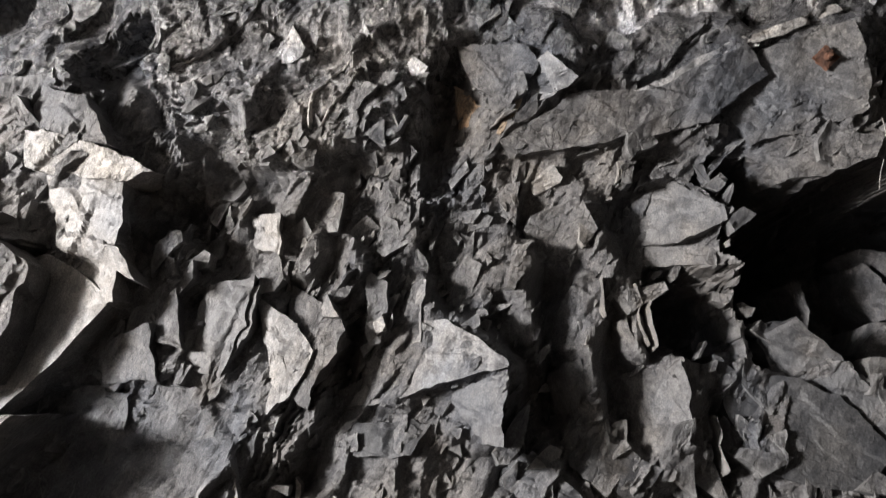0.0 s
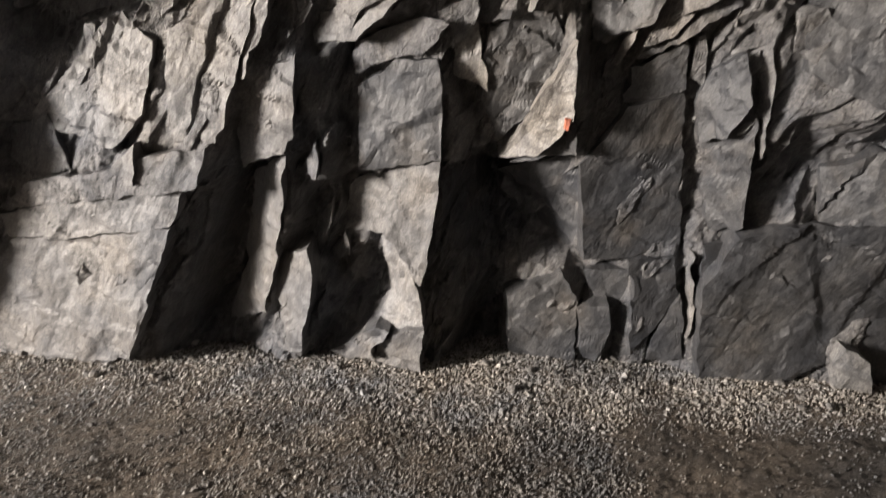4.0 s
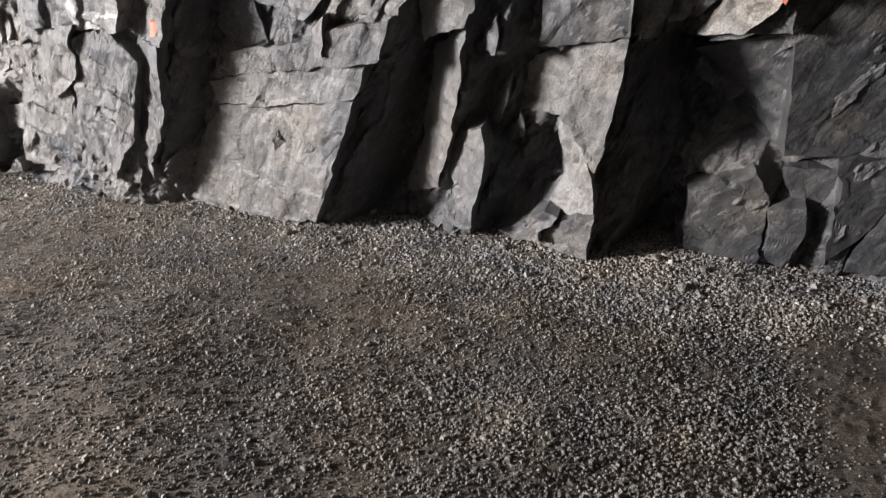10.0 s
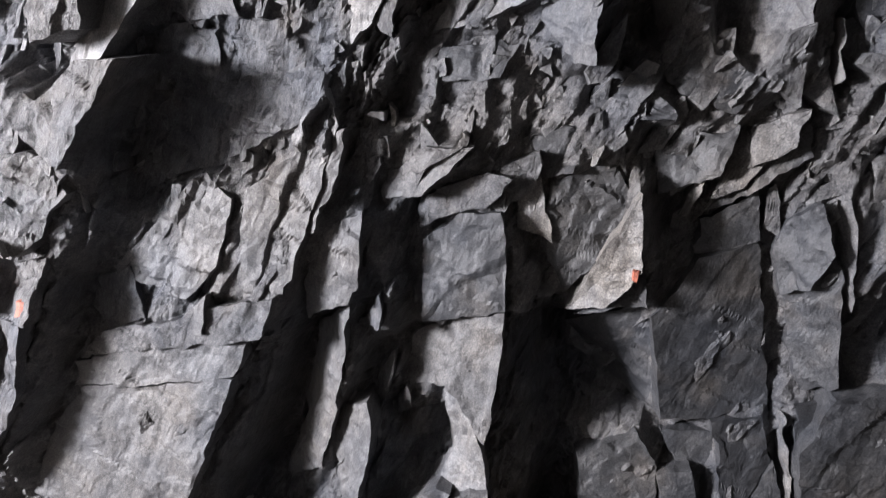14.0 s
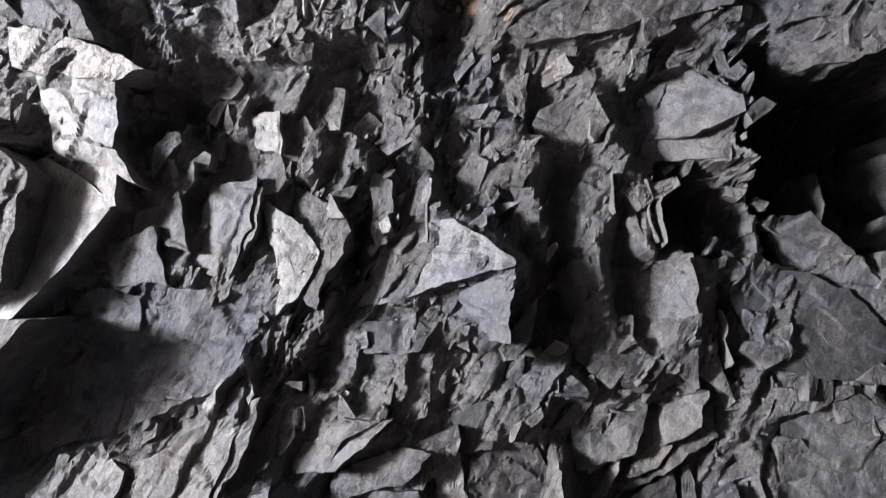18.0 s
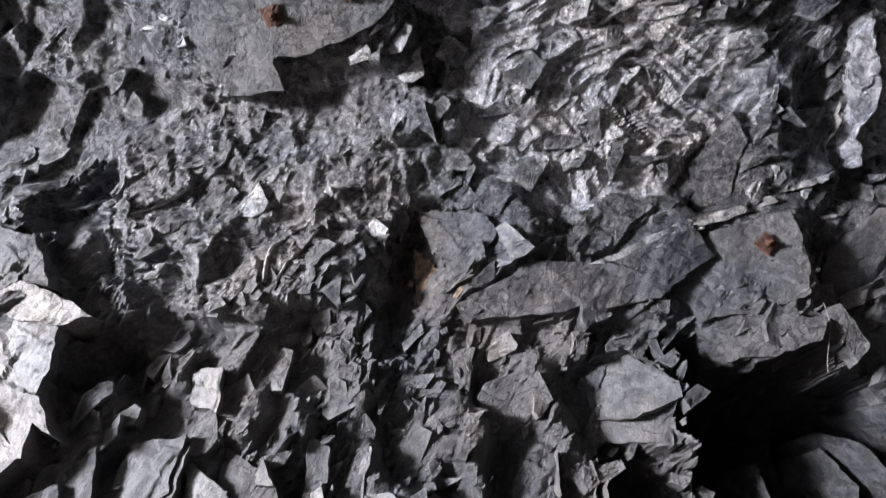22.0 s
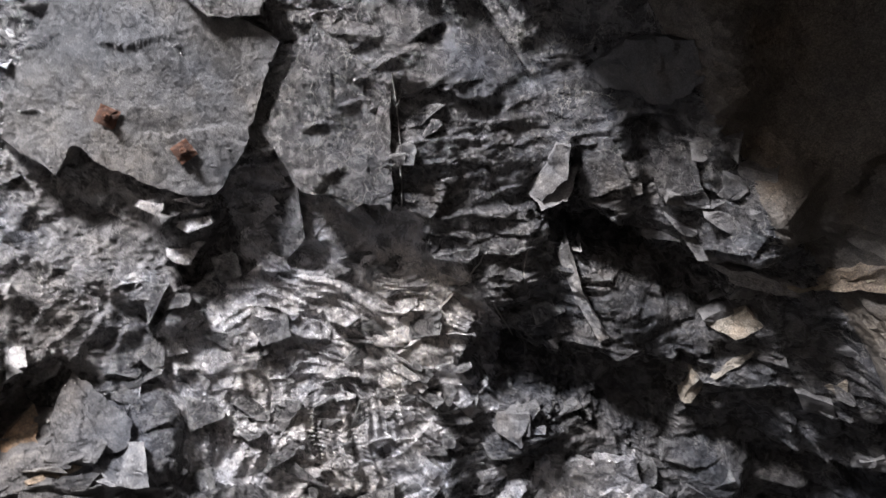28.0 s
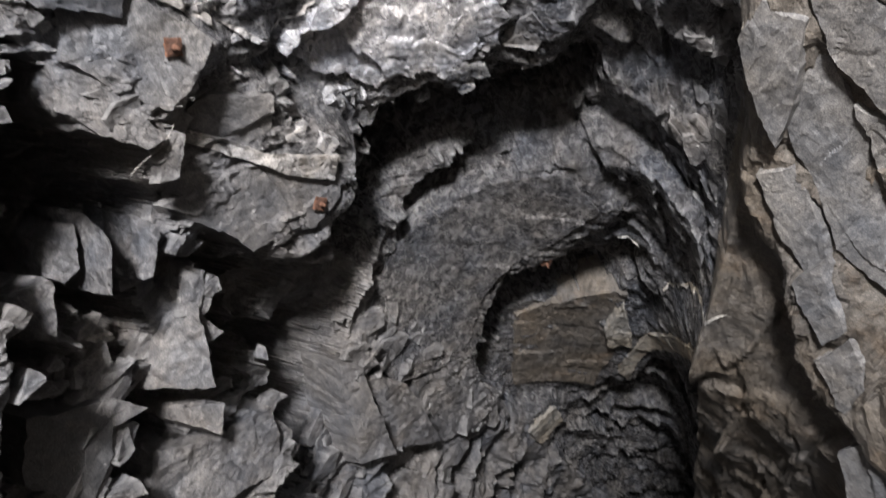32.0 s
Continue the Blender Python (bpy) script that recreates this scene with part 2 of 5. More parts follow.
def facets(x, y, seed, slope=1.0, step=0.5, scarp=0.16):
    """Tilted flat chips with steep scarps between them, about one unit across."""
    x = x + 0.09 * swell(2.6 * x, 2.6 * y, seed + 7)
    y = y + 0.09 * swell(2.6 * x + 9, 2.6 * y + 4, seed + 8)
    ix, iy = np.floor(x), np.floor(y)
    best, out = np.full(x.shape, 9.0), np.zeros(x.shape)
    best2, out2 = np.full(x.shape, 9.0), np.zeros(x.shape)
    for ox in (-1, 0, 1):
        for oy in (-1, 0, 1):
            cx, cy = ix + ox, iy + oy
            dx, dy = x - cx - chance(cx, cy, seed + 1), y - cy - chance(cx, cy, seed + 2)
            d = np.sqrt(dx * dx + dy * dy)
            h = step * (chance(cx, cy, seed + 3) - 0.5) + slope * (dx * (2 * chance(cx, cy, seed + 4) - 1) + dy * (2 * chance(cx, cy, seed + 5) - 1))
            near, next_ = d < best, (d >= best) & (d < best2)
            best2, out2 = np.where(near, best, np.where(next_, d, best2)), np.where(near, out, np.where(next_, h, out2))
            best, out = np.where(near, d, best), np.where(near, h, out)
    w = np.clip((best2 - best) / scarp, 0, 1) * 0.5 + 0.5
    return out * w + out2 * (1 - w)


def crumple(x, y, seed):
    """Shell-shaped breaks that meet in sharp ridges, about one unit across."""
    x = x + 0.3 * swell(1.7 * x, 1.7 * y, seed + 7)
    y = y + 0.3 * swell(1.7 * x + 5, 1.7 * y + 2, seed + 8)
    ix, iy = np.floor(x), np.floor(y)
    low = np.full(x.shape, 9.0)
    for ox in (-1, 0, 1):
        for oy in (-1, 0, 1):
            cx, cy = ix + ox, iy + oy
            dx, dy = x - cx - chance(cx, cy, seed + 1), y - cy - chance(cx, cy, seed + 2)
            h = 0.5 * chance(cx, cy, seed + 3) + 0.8 * (dx * (2 * chance(cx, cy, seed + 4) - 1) + dy * (2 * chance(cx, cy, seed + 5) - 1))
            low = np.minimum(low, h + 0.9 * (dx * dx + dy * dy))
    return low - 0.3


def turned(u, s, angle, stretch):
    c, k = math.cos(radians(angle)), math.sin(radians(angle))
    return (u * c + s * k), (s * c - u * k) / stretch


def band(v, a, b):
    t = np.clip((v - a) / (b - a), 0, 1)
    return t * t * (3 - 2 * t)


ROOF_AT = 4.75   # metres up the section where the wall turns into the roof
SOUTH_AT = 8.9   # and the roof into the south wall


def relief(u, s):
    """How far the broken stone stands out of the mean surface."""
    low = 1 - band(s, 1.75, 2.1)
    roof = band(s, ROOF_AT - 0.5, ROOF_AT + 0.5)
    mid = (1 - low) * (1 - roof)
    far = band(u, 3.0, 6.0)
    a1 = 0.1 * low + 0.14 * mid + 0.13 * roof + 0.2 * far
    upper = band(s, 2.7, 3.3)
    a2 = 0.03 * low + (0.05 + 0.02 * upper) * mid + 0.09 * roof
    a3 = 0.01 * low + (0.025 + 0.012 * upper) * mid + 0.026 * roof
    strata = band(s, 7.3, 8.2) * (1 - 0.7 * band(s, 8.6, 9.2))
    a2, a3 = a2 * (1 - 0.7 * strata), a3 * (1 - 0.7 * strata)
    p = turned(u, s, -20, 1.9)
    q = turned(u, s, -32, 1.6)
    r = turned(u, s, -12, 1.4)
    h = a1 * facets(p[0] / 0.75, p[1] / 0.75, 11, scarp=0.06) + 1.3 * a2 * facets(q[0] / 0.3, q[1] / 0.3, 23, scarp=0.12) + a3 * facets(r[0] / 0.12, r[1] / 0.12, 37, scarp=0.12)
    h = h + 0.5 * a2 * crumple(q[0] / 0.24, q[1] / 0.24, 39) + 0.35 * a3 * crumple(u / 0.06, s / 0.06, 41)
    h = h + strata * (0.09 * facets(u / 0.9 + 0.5 * s, s / 0.2, 43, 0.8, 1.0) + 0.03 * facets(u / 0.3, s / 0.07, 45))
    h = h + far * (1 - 0.6 * band(s, 8.4, 9.2)) * (0.11 * facets(u / 0.35, s / 1.6, 47, 0.7, 1.0) + 0.05 * facets(u / 0.16, s / 0.5, 48))
    south = band(s, SOUTH_AT - 0.4, SOUTH_AT + 0.3)
    h = h * (1 - 0.8 * south) + south * (0.22 * facets(u / 1.7, s / 0.7, 55, 0.8, 0.8, 0.05) + 0.03 * facets(u / 0.4, s / 0.2, 57, 1, 0.6))
    return h + 0.06 * swell(u / 0.9, s / 0.9, 51) + 0.04 * low + 0.3 * mid + 0.08 * roof - 0.3 * band(u, 2.4, 3.0) * (1 - band(s, 3.9, 4.5))


def chips(u, s):
    """Long splinters and steps along the cleavage, in the stone between the blocks."""
    p, q, r = turned(u, s, -26, 2.6), turned(u, s, -34, 3.0), turned(u, s, 72, 3.5)
    return (0.075 * facets(p[0] / 0.2, p[1] / 0.2, 111, 0.8, 0.7, 0.1) + 0.035 * facets(q[0] / 0.075, q[1] / 0.075, 113, 0.9, 0.6, 0.14)
            + 0.02 * facets(r[0] / 0.09, r[1] / 0.09, 115, 0.9, 0.5, 0.15) + 0.009 * facets(u / 0.05, s / 0.05, 117))


def steps(a, b, near, fine, grow):
    """Places from a to b, closest together round near."""
    out = [near]
    while out[-1] < b:
        out.append(out[-1] + fine * max(1.0, abs(out[-1] - near) * grow))
    back = [near]
    while back[-1] > a:
        back.append(back[-1] - fine * max(1.0, abs(back[-1] - near) * grow))
    return np.array(back[:0:-1] + out)


def mesh_of(name, verts, faces, material, flat=True):
    me = bpy.data.meshes.new(name)
    verts, faces = np.asarray(verts, np.float32), np.asarray(faces, np.int32)
    me.vertices.add(len(verts))
    me.vertices.foreach_set("co", verts.ravel())
    me.loops.add(faces.size)
    me.loops.foreach_set("vertex_index", faces.ravel())
    me.polygons.add(len(faces))
    me.polygons.foreach_set("loop_start", np.arange(len(faces), dtype=np.int32) * faces.shape[1])
    me.update(calc_edges=True)
    me.materials.append(material)
    me.polygons.foreach_set("use_smooth", np.full(len(faces), not flat))
    return me


def arrays_of(me):
    v = np.empty(3 * len(me.vertices), np.float32)
    me.vertices.foreach_get("co", v)
    f = np.empty(3 * len(me.polygons), np.int32)
    me.loops.foreach_get("vertex_index", f)
    return v.reshape(-1, 3), f.reshape(-1, 3)


def sheet_faces(nu, ns):
    k = np.arange(nu * ns).reshape(nu, ns)
    a, b, c, d = k[:-1, :-1], k[1:, :-1], k[1:, 1:], k[:-1, 1:]
    f = np.stack([a, b, c, d], -1).reshape(-1, 4)
    return np.r_[f[:, [0, 1, 2]], f[:, [0, 2, 3]]]


PITS = []


def hollow(depth, *corners):
    """A gap in the broken stone, as a polygon of (metres along, metres up)."""
    PITS.append((depth, np.array(corners)))


def inside(u, s, poly):
    hit = np.zeros(u.shape, bool)
    for (x0, y0), (x1, y1) in zip(poly, np.roll(poly, -1, 0)):
        if y0 != y1:
            hit ^= ((y0 > s) != (y1 > s)) & (u < (x1 - x0) * (s - y0) / (y1 - y0) + x0)
    return hit


def skin(name, us, ss, material, label, category):
    u, s = np.meshgrid(us, ss, indexing="ij")
    h = stone(u, s)
    ju, js = u + 0.07 * facets(u / 0.16, s / 0.2, 61) + 0.04 * swell(u / 0.11, s / 0.11, 63), s + 0.07 * facets(u / 0.2, s / 0.16, 62) + 0.04 * swell(u / 0.11, s / 0.11, 64)
    for depth, poly in PITS:
        (u0, s0), (u1, s1) = poly.min(0) - 0.25, poly.max(0) + 0.25
        i, j = np.searchsorted(us, [u0, u1]), np.searchsorted(ss, [s0, s1])
        if i[0] < i[1] and j[0] < j[1]:
            cut = np.s_[i[0]:i[1], j[0]:j[1]]
            ring = [(0.07 * math.cos(0.9 * k), 0.07 * math.sin(0.9 * k)) for k in range(7)]
            h[cut] -= depth * np.mean([inside(ju[cut] + a, js[cut] + b, poly) for a, b in ring], 0)
    v = place(u, s, h).reshape(-1, 3)
    faces = sheet_faces(len(us), len(ss))
    me = mesh_of(name, v, faces, material)
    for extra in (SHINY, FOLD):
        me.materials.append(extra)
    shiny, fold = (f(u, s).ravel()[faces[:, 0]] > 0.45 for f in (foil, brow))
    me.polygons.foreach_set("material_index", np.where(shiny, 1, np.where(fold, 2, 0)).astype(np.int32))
    return tagged(new(name, me), label, category, kind="structure")

# ---- gaps in the rock ----
hollow(0.1, (-1.01, 0.72), (-0.76, 0.83), (-0.53, 0.82), (-0.51, 0.44), (-0.66, 0.22), (-1.05, 0.02))
hollow(1.0, (1.44, 4.16), (1.82, 4.17), (2.17, 4.09), (2.27, 3.84), (2.28, 3.42), (2.17, 3.12), (1.63, 3.11), (1.55, 3.54), (1.45, 3.96))
hollow(0.2, (-2.07, 4.77), (-1.74, 5.07), (-1.58, 4.71), (-1.49, 4.23), (-1.35, 3.79), (-1.59, 3.69), (-1.72, 4.02), (-1.92, 4.39))
hollow(0.15, (1.29, 2.91), (1.37, 2.89), (1.37, 2.52), (1.29, 2.57))
hollow(0.15, (-0.42, 3.66), (-0.30, 3.77), (-0.35, 3.48), (-0.46, 3.18), (-0.62, 2.94), (-0.84, 2.46), (-0.92, 2.44), (-0.74, 2.85), (-0.55, 3.24))
hollow(0.12, (0.35, 3.04), (0.46, 3.13), (0.55, 3.04), (0.49, 2.68), (0.31, 2.66))
hollow(0.12, (-1.64, 1.19), (-1.27, 1.30), (-1.40, 0.35), (-1.86, 0.07), (-2.25, -0.03), (-1.96, 0.48))
hollow(0.2, (-0.15, 1.36), (0.15, 1.33), (0.24, 0.64), (0.19, -0.06), (-0.29, -0.11), (-0.20, 0.91))
hollow(0.15, (-0.17, 4.62), (-0.03, 4.77), (0.04, 4.39), (-0.08, 3.78), (-0.16, 3.97))
hollow(0.3, (-5.19, 0.43), (-4.71, 0.47), (-4.89, 0.10), (-5.44, 0.04))
hollow(0.5, (3.63, 5.69), (3.70, 6.24), (3.86, 6.83), (4.09, 7.64), (4.54, 7.54), (4.65, 6.91), (4.51, 6.09), (4.51, 5.75), (4.30, 5.16))
hollow(0.5, (7.62, 4.68), (6.84, 5.49), (6.68, 6.03), (6.81, 6.78), (7.32, 7.34), (7.55, 7.23), (7.44, 6.46), (7.41, 5.73), (8.43, 4.87))
hollow(0.2, (1.50, 6.94), (1.89, 7.05), (2.26, 7.12), (2.35, 6.87), (1.97, 6.72), (1.66, 6.68))
hollow(0.2, (1.17, 7.82), (1.48, 8.03), (1.72, 8.00), (1.65, 7.81), (1.28, 7.67))
hollow(0.5, (2.30, 2.95), (2.50, 2.96), (2.70, 2.63), (2.52, 2.58))
hollow(0.5, (2.52, 3.85), (2.89, 3.48), (3.19, 2.90), (3.27, 2.70), (2.84, 3.31))
hollow(0.5, (3.49, 3.85), (3.74, 4.07), (4.07, 3.82), (4.36, 3.16), (4.09, 3.17))
hollow(0.5, (4.41, 3.76), (5.01, 4.01), (5.41, 3.58), (5.84, 2.76), (5.19, 2.64), (4.68, 3.35))
hollow(0.5, (1.66, 3.80), (2.06, 3.98), (2.18, 3.50), (1.94, 3.34))
hollow(0.5, (3.32, 2.57), (3.61, 2.94), (3.85, 2.84), (3.84, 2.49), (3.46, 2.35))
hollow(0.45, (4.24, 4.62), (4.05, 5.13), (3.80, 5.57), (3.71, 6.08), (3.83, 6.46), (4.23, 6.19), (4.41, 5.73), (4.57, 5.27), (4.60, 4.72))
hollow(0.4, (3.03, 4.06), (3.35, 4.20), (3.69, 3.85), (3.97, 3.35), (3.68, 3.30))
hollow(0.4, (3.25, 2.96), (3.50, 3.03), (3.69, 2.69), (3.66, 2.34))
hollow(0.6, (2.17, 4.07), (2.64, 3.98), (2.79, 3.55), (2.63, 3.12), (2.20, 3.12))
hollow(0.5, (1.93, 3.27), (2.08, 3.35), (2.37, 2.98), (2.58, 2.96), (2.77, 2.68), (2.83, 2.28), (2.56, 2.18))
hollow(0.45, (-2.40, 3.63), (-2.18, 3.63), (-1.93, 3.39), (-1.97, 3.22), (-2.15, 3.02), (-2.42, 2.91), (-2.52, 2.92), (-2.46, 3.26))
hollow(0.45, (4.10, 4.77), (4.17, 5.35), (4.75, 5.22), (4.81, 4.59), (4.99, 3.88), (4.34, 3.64), (4.26, 4.19))
hollow(0.25, (2.35, 4.01), (2.79, 3.91), (2.91, 3.55), (2.75, 3.12), (2.33, 3.15))
hollow(0.4, (3.31, 3.90), (4.14, 4.35), (4.46, 3.68), (3.62, 3.39))

# ---- slabs and blocks of the walls ----
def block_arrays(corners, depth, detail, rough, jag):
    """A block of stone: its broken front from corner to corner, and its sides going back into the wall."""
    c = np.array(corners, float)
    mid = c.mean(0)
    verts, tris, count = [], [], 0
    for a, b in zip(c, np.roll(c, -1, 0)):
        longest = max(np.linalg.norm(a - b), np.linalg.norm(a - mid), np.linalg.norm(b - mid))
        n = int(min(75, max(3, longest / detail)))
        i, j = np.meshgrid(np.arange(n + 1), np.arange(n + 1), indexing="ij")
        keep = i + j <= n
        index = np.full((n + 1, n + 1), -1)
        index[keep] = np.arange(keep.sum()) + count
        w = np.stack([i[keep], j[keep]], -1) / n
        verts.append(mid + (a - mid) * w[:, :1] + (b - mid) * w[:, 1:])
        up = i + j < n
        x, y = i[up], j[up]
        tris.append(np.stack([index[x, y], index[x + 1, y], index[x, y + 1]], -1))
        dn = i + j < n - 1
        x, y = i[dn], j[dn]
        tris.append(np.stack([index[x + 1, y], index[x + 1, y + 1], index[x, y + 1]], -1))
        count += keep.sum()
        rows = max(2, int((depth + max(a[2], b[2])) / (2 * detail)))
        g, r = np.meshgrid(np.linspace(0, 1, n + 1), np.linspace(0, 1, rows + 1), indexing="ij")
        edge = a + (b - a) * g[..., None]
        low = edge.copy()
        low[..., 2] = -depth
        low[..., :2] += (edge[..., :2] - mid[:2]) * 0.06
        verts.append((edge + (low - edge) * r[..., None]).reshape(-1, 3))
        k = np.arange((n + 1) * (rows + 1)).reshape(n + 1, rows + 1) + count
        q = np.stack([k[:-1, :-1], k[:-1, 1:], k[1:, 1:], k[1:, :-1]], -1).reshape(-1, 4)
        tris += [q[:, [0, 1, 2]], q[:, [0, 2, 3]]]
        count += (n + 1) * (rows + 1)
    v, t = np.concatenate(verts), np.concatenate(tris)
    _, first, back = np.unique(np.round(v, 4), axis=0, return_index=True, return_inverse=True)
    v, t = v[first], back.reshape(-1)[t]
    t = t[(t[:, 0] != t[:, 1]) & (t[:, 1] != t[:, 2]) & (t[:, 0] != t[:, 2])]
    u, s, h = v.T
    wob = 0.5 * h
    du = jag * (facets((u + wob) / 0.16, s / 0.2, 71, 0.9, 0.9) + 0.4 * swell(u / 0.05, (s + wob) / 0.05, 72))
    ds = jag * (facets(u / 0.2, (s + wob) / 0.16, 73, 0.9, 0.9) + 0.4 * swell((u + wob) / 0.05, s / 0.05, 74))
    p, q, r = turned(u + wob, s, -27, 2.6), turned(u, s + wob, -38, 3.2), turned(u, s, 70, 3.0)
    fresh = rough * (0.06 * facets(p[0] / 0.4, p[1] / 0.4, 81, 0.6, 0.35, 0.05) + 0.02 * facets(r[0] / 0.12, r[1] / 0.12, 83, 0.8, 0.5, 0.1)
                     + 0.007 * facets(q[0] / 0.06, q[1] / 0.06, 85, 0.9, 0.6, 0.2) + 0.012 * swell(u / 0.25, s / 0.25, 86))
    return place(u + du, s + ds, h + fresh), t


BLOCKS = []


def rock(*corners, material=None, rough=1.0, jag=0.035, depth=0.3, detail=0.025, name="rock_slab", label=""):
    """Notes one block of the walls or the roof, by its front's corners: metres along, metres up the section, metres out."""
    BLOCKS.append((np.array(corners), material or SMOOTH, rough, jag, depth, detail, name, label))


def swelling(*corners):
    """Notes broken stone that stands out without an edge of its own."""
    BLOCKS.append((np.array(corners), None, 0, 0, 0.0, 0, "", ""))


# left far wall
rock((-3.70, 2.04, 0.34), (-3.25, 2.04, 0.39), (-3.21, 1.77, 0.44), (-3.23, 1.47, 0.44), (-3.58, 1.34, 0.39), (-4.06, 1.39, 0.34), material=SLATE, rough=1.3, jag=.022)
rock((-3.12, 1.84, 0.34), (-2.55, 1.99, 0.42), (-2.71, 1.58, 0.47), (-3.03, 0.95, 0.42), (-3.28, 1.16, 0.39), (-3.26, 1.51, 0.34), material=SLATE, rough=1.9, jag=.022)
rock((-3.74, 1.30, 0.34), (-3.32, 1.31, 0.44), (-3.32, 0.82, 0.44), (-3.41, 0.34, 0.44), (-3.75, 0.31, 0.34), (-3.87, 0.83, 0.34), material=SLATE, rough=1.9, jag=.022)
rock((-4.10, 1.31, 0.34), (-3.73, 1.30, 0.39), (-3.77, 0.87, 0.42), (-3.69, 0.35, 0.44), (-4.06, 0.34, 0.36), (-4.57, 0.38, 0.34), material=SLATE, rough=1.3, jag=.022)
rock((-3.16, 1.35, 0.39), (-2.82, 1.40, 0.47), (-3.03, 0.95, 0.42), (-3.33, 0.38, 0.42), (-3.41, 0.61, 0.44), material=SLATE, rough=1.9, jag=.022)
rock((-2.70, 2.63, 0.50), (-2.48, 2.57, 0.56), (-2.16, 2.78, 0.64), (-1.92, 2.79, 0.68), (-2.12, 2.54, 0.68), (-2.30, 2.26, 0.66), (-2.56, 2.43, 0.58), material=SLATE, rough=1.2, jag=0.022)
rock((-2.99, 2.33, 0.48), (-2.52, 2.35, 0.58), (-2.39, 2.18, 0.56), (-2.57, 1.89, 0.56), (-2.74, 1.78, 0.58), (-2.97, 1.90, 0.53), (-3.08, 2.05, 0.48), material=SLATE, rough=1.9, jag=.022)
rock((-5.29, 1.46, 0.24), (-4.45, 1.50, 0.34), (-4.89, 0.32, 0.39), (-5.50, 0.23, 0.34), (-6.35, 0.13, 0.24), material=SMOOTH, rough=.6, jag=.02)
rock((-4.84, 0.74, 0.19), (-3.97, 0.89, 0.34), (-4.06, 0.70, 0.34), (-4.96, 0.52, 0.19), material=SMOOTH, rough=.8, jag=.015)
rock((-4.58, 0.52, 0.14), (-3.99, 0.68, 0.34), (-4.16, 0.35, 0.34), (-4.68, 0.19, 0.19), material=SMOOTH, rough=.8, jag=.02)
# block B
rock((-2.69, 1.10, 0.32), (-2.10, 1.22, 0.40), (-1.53, 1.30, 0.46), (-1.64, 1.09, 0.48), (-2.13, 0.99, 0.42), (-2.65, 0.95, 0.34), material=SMOOTH, rough=.7, jag=.02)
rock((-2.65, 0.94, 0.34), (-2.14, 0.97, 0.40), (-1.64, 1.07, 0.48), (-1.81, 0.70, 0.50), (-2.01, 0.24, 0.52), (-2.37, 0.18, 0.45), (-2.78, 0.18, 0.36), (-3.20, 0.15, 0.26), (-2.94, 0.64, 0.28), material=SMOOTH, rough=.7, jag=.02)
rock((-2.45, 1.31, 0.36), (-2.00, 1.39, 0.42), (-1.79, 1.45, 0.45), (-1.78, 1.26, 0.46), (-2.09, 1.21, 0.42), (-2.64, 1.13, 0.33), material=SLATE, rough=.9, jag=.022)
rock((-1.78, 1.47, 0.45), (-1.35, 1.55, 0.50), (-1.45, 1.32, 0.52), (-1.78, 1.26, 0.46), material=SLATE, rough=.9, jag=.022)
rock((-1.91, 1.42, 0.42), (-1.74, 1.54, 0.48), (-1.78, 1.33, 0.48), (-1.91, 1.31, 0.42), material=SMOOTH, rough=.8, jag=.022)
# left upper
rock((-2.37, 1.67, 0.31), (-1.95, 2.00, 0.36), (-1.72, 2.21, 0.37), (-1.57, 2.06, 0.40), (-1.69, 1.67, 0.41), (-1.89, 1.51, 0.40), (-2.21, 1.59, 0.36), material=SMOOTH, rough=1.2, jag=0.022)
rock((-1.50, 2.09, 0.40), (-1.17, 2.32, 0.43), (-0.97, 2.43, 0.46), (-1.08, 2.07, 0.47), (-1.31, 1.57, 0.48), (-1.56, 1.53, 0.43), material=SMOOTH, rough=1.0, jag=0.022)
rock((-2.08, 2.92, 0.15), (-1.47, 2.97, 0.30), (-0.93, 2.91, 0.36), (-1.03, 2.49, 0.38), (-1.61, 2.26, 0.32), (-2.13, 2.10, 0.20), (-2.26, 2.50, 0.10), material=SLATE, rough=1.6, jag=.022)
rock((-2.51, 1.58, 0.25), (-2.25, 1.68, 0.35), (-2.18, 1.38, 0.35), (-2.45, 1.30, 0.30), (-2.55, 1.41, 0.25), material=SLATE, rough=1, jag=.022)
rock((-1.21, 2.38, 0.36), (-1.00, 2.53, 0.46), (-0.95, 2.41, 0.50), (-1.05, 2.23, 0.48), (-1.15, 2.12, 0.46), (-1.23, 2.17, 0.40), material=PALE, rough=2, jag=.022)
rock((-1.09, 2.33, 0.40), (-0.92, 2.40, 0.50), (-0.98, 2.17, 0.46), (-1.12, 1.90, 0.46), (-1.23, 1.85, 0.42), material=SMOOTH, rough=1, jag=.022)
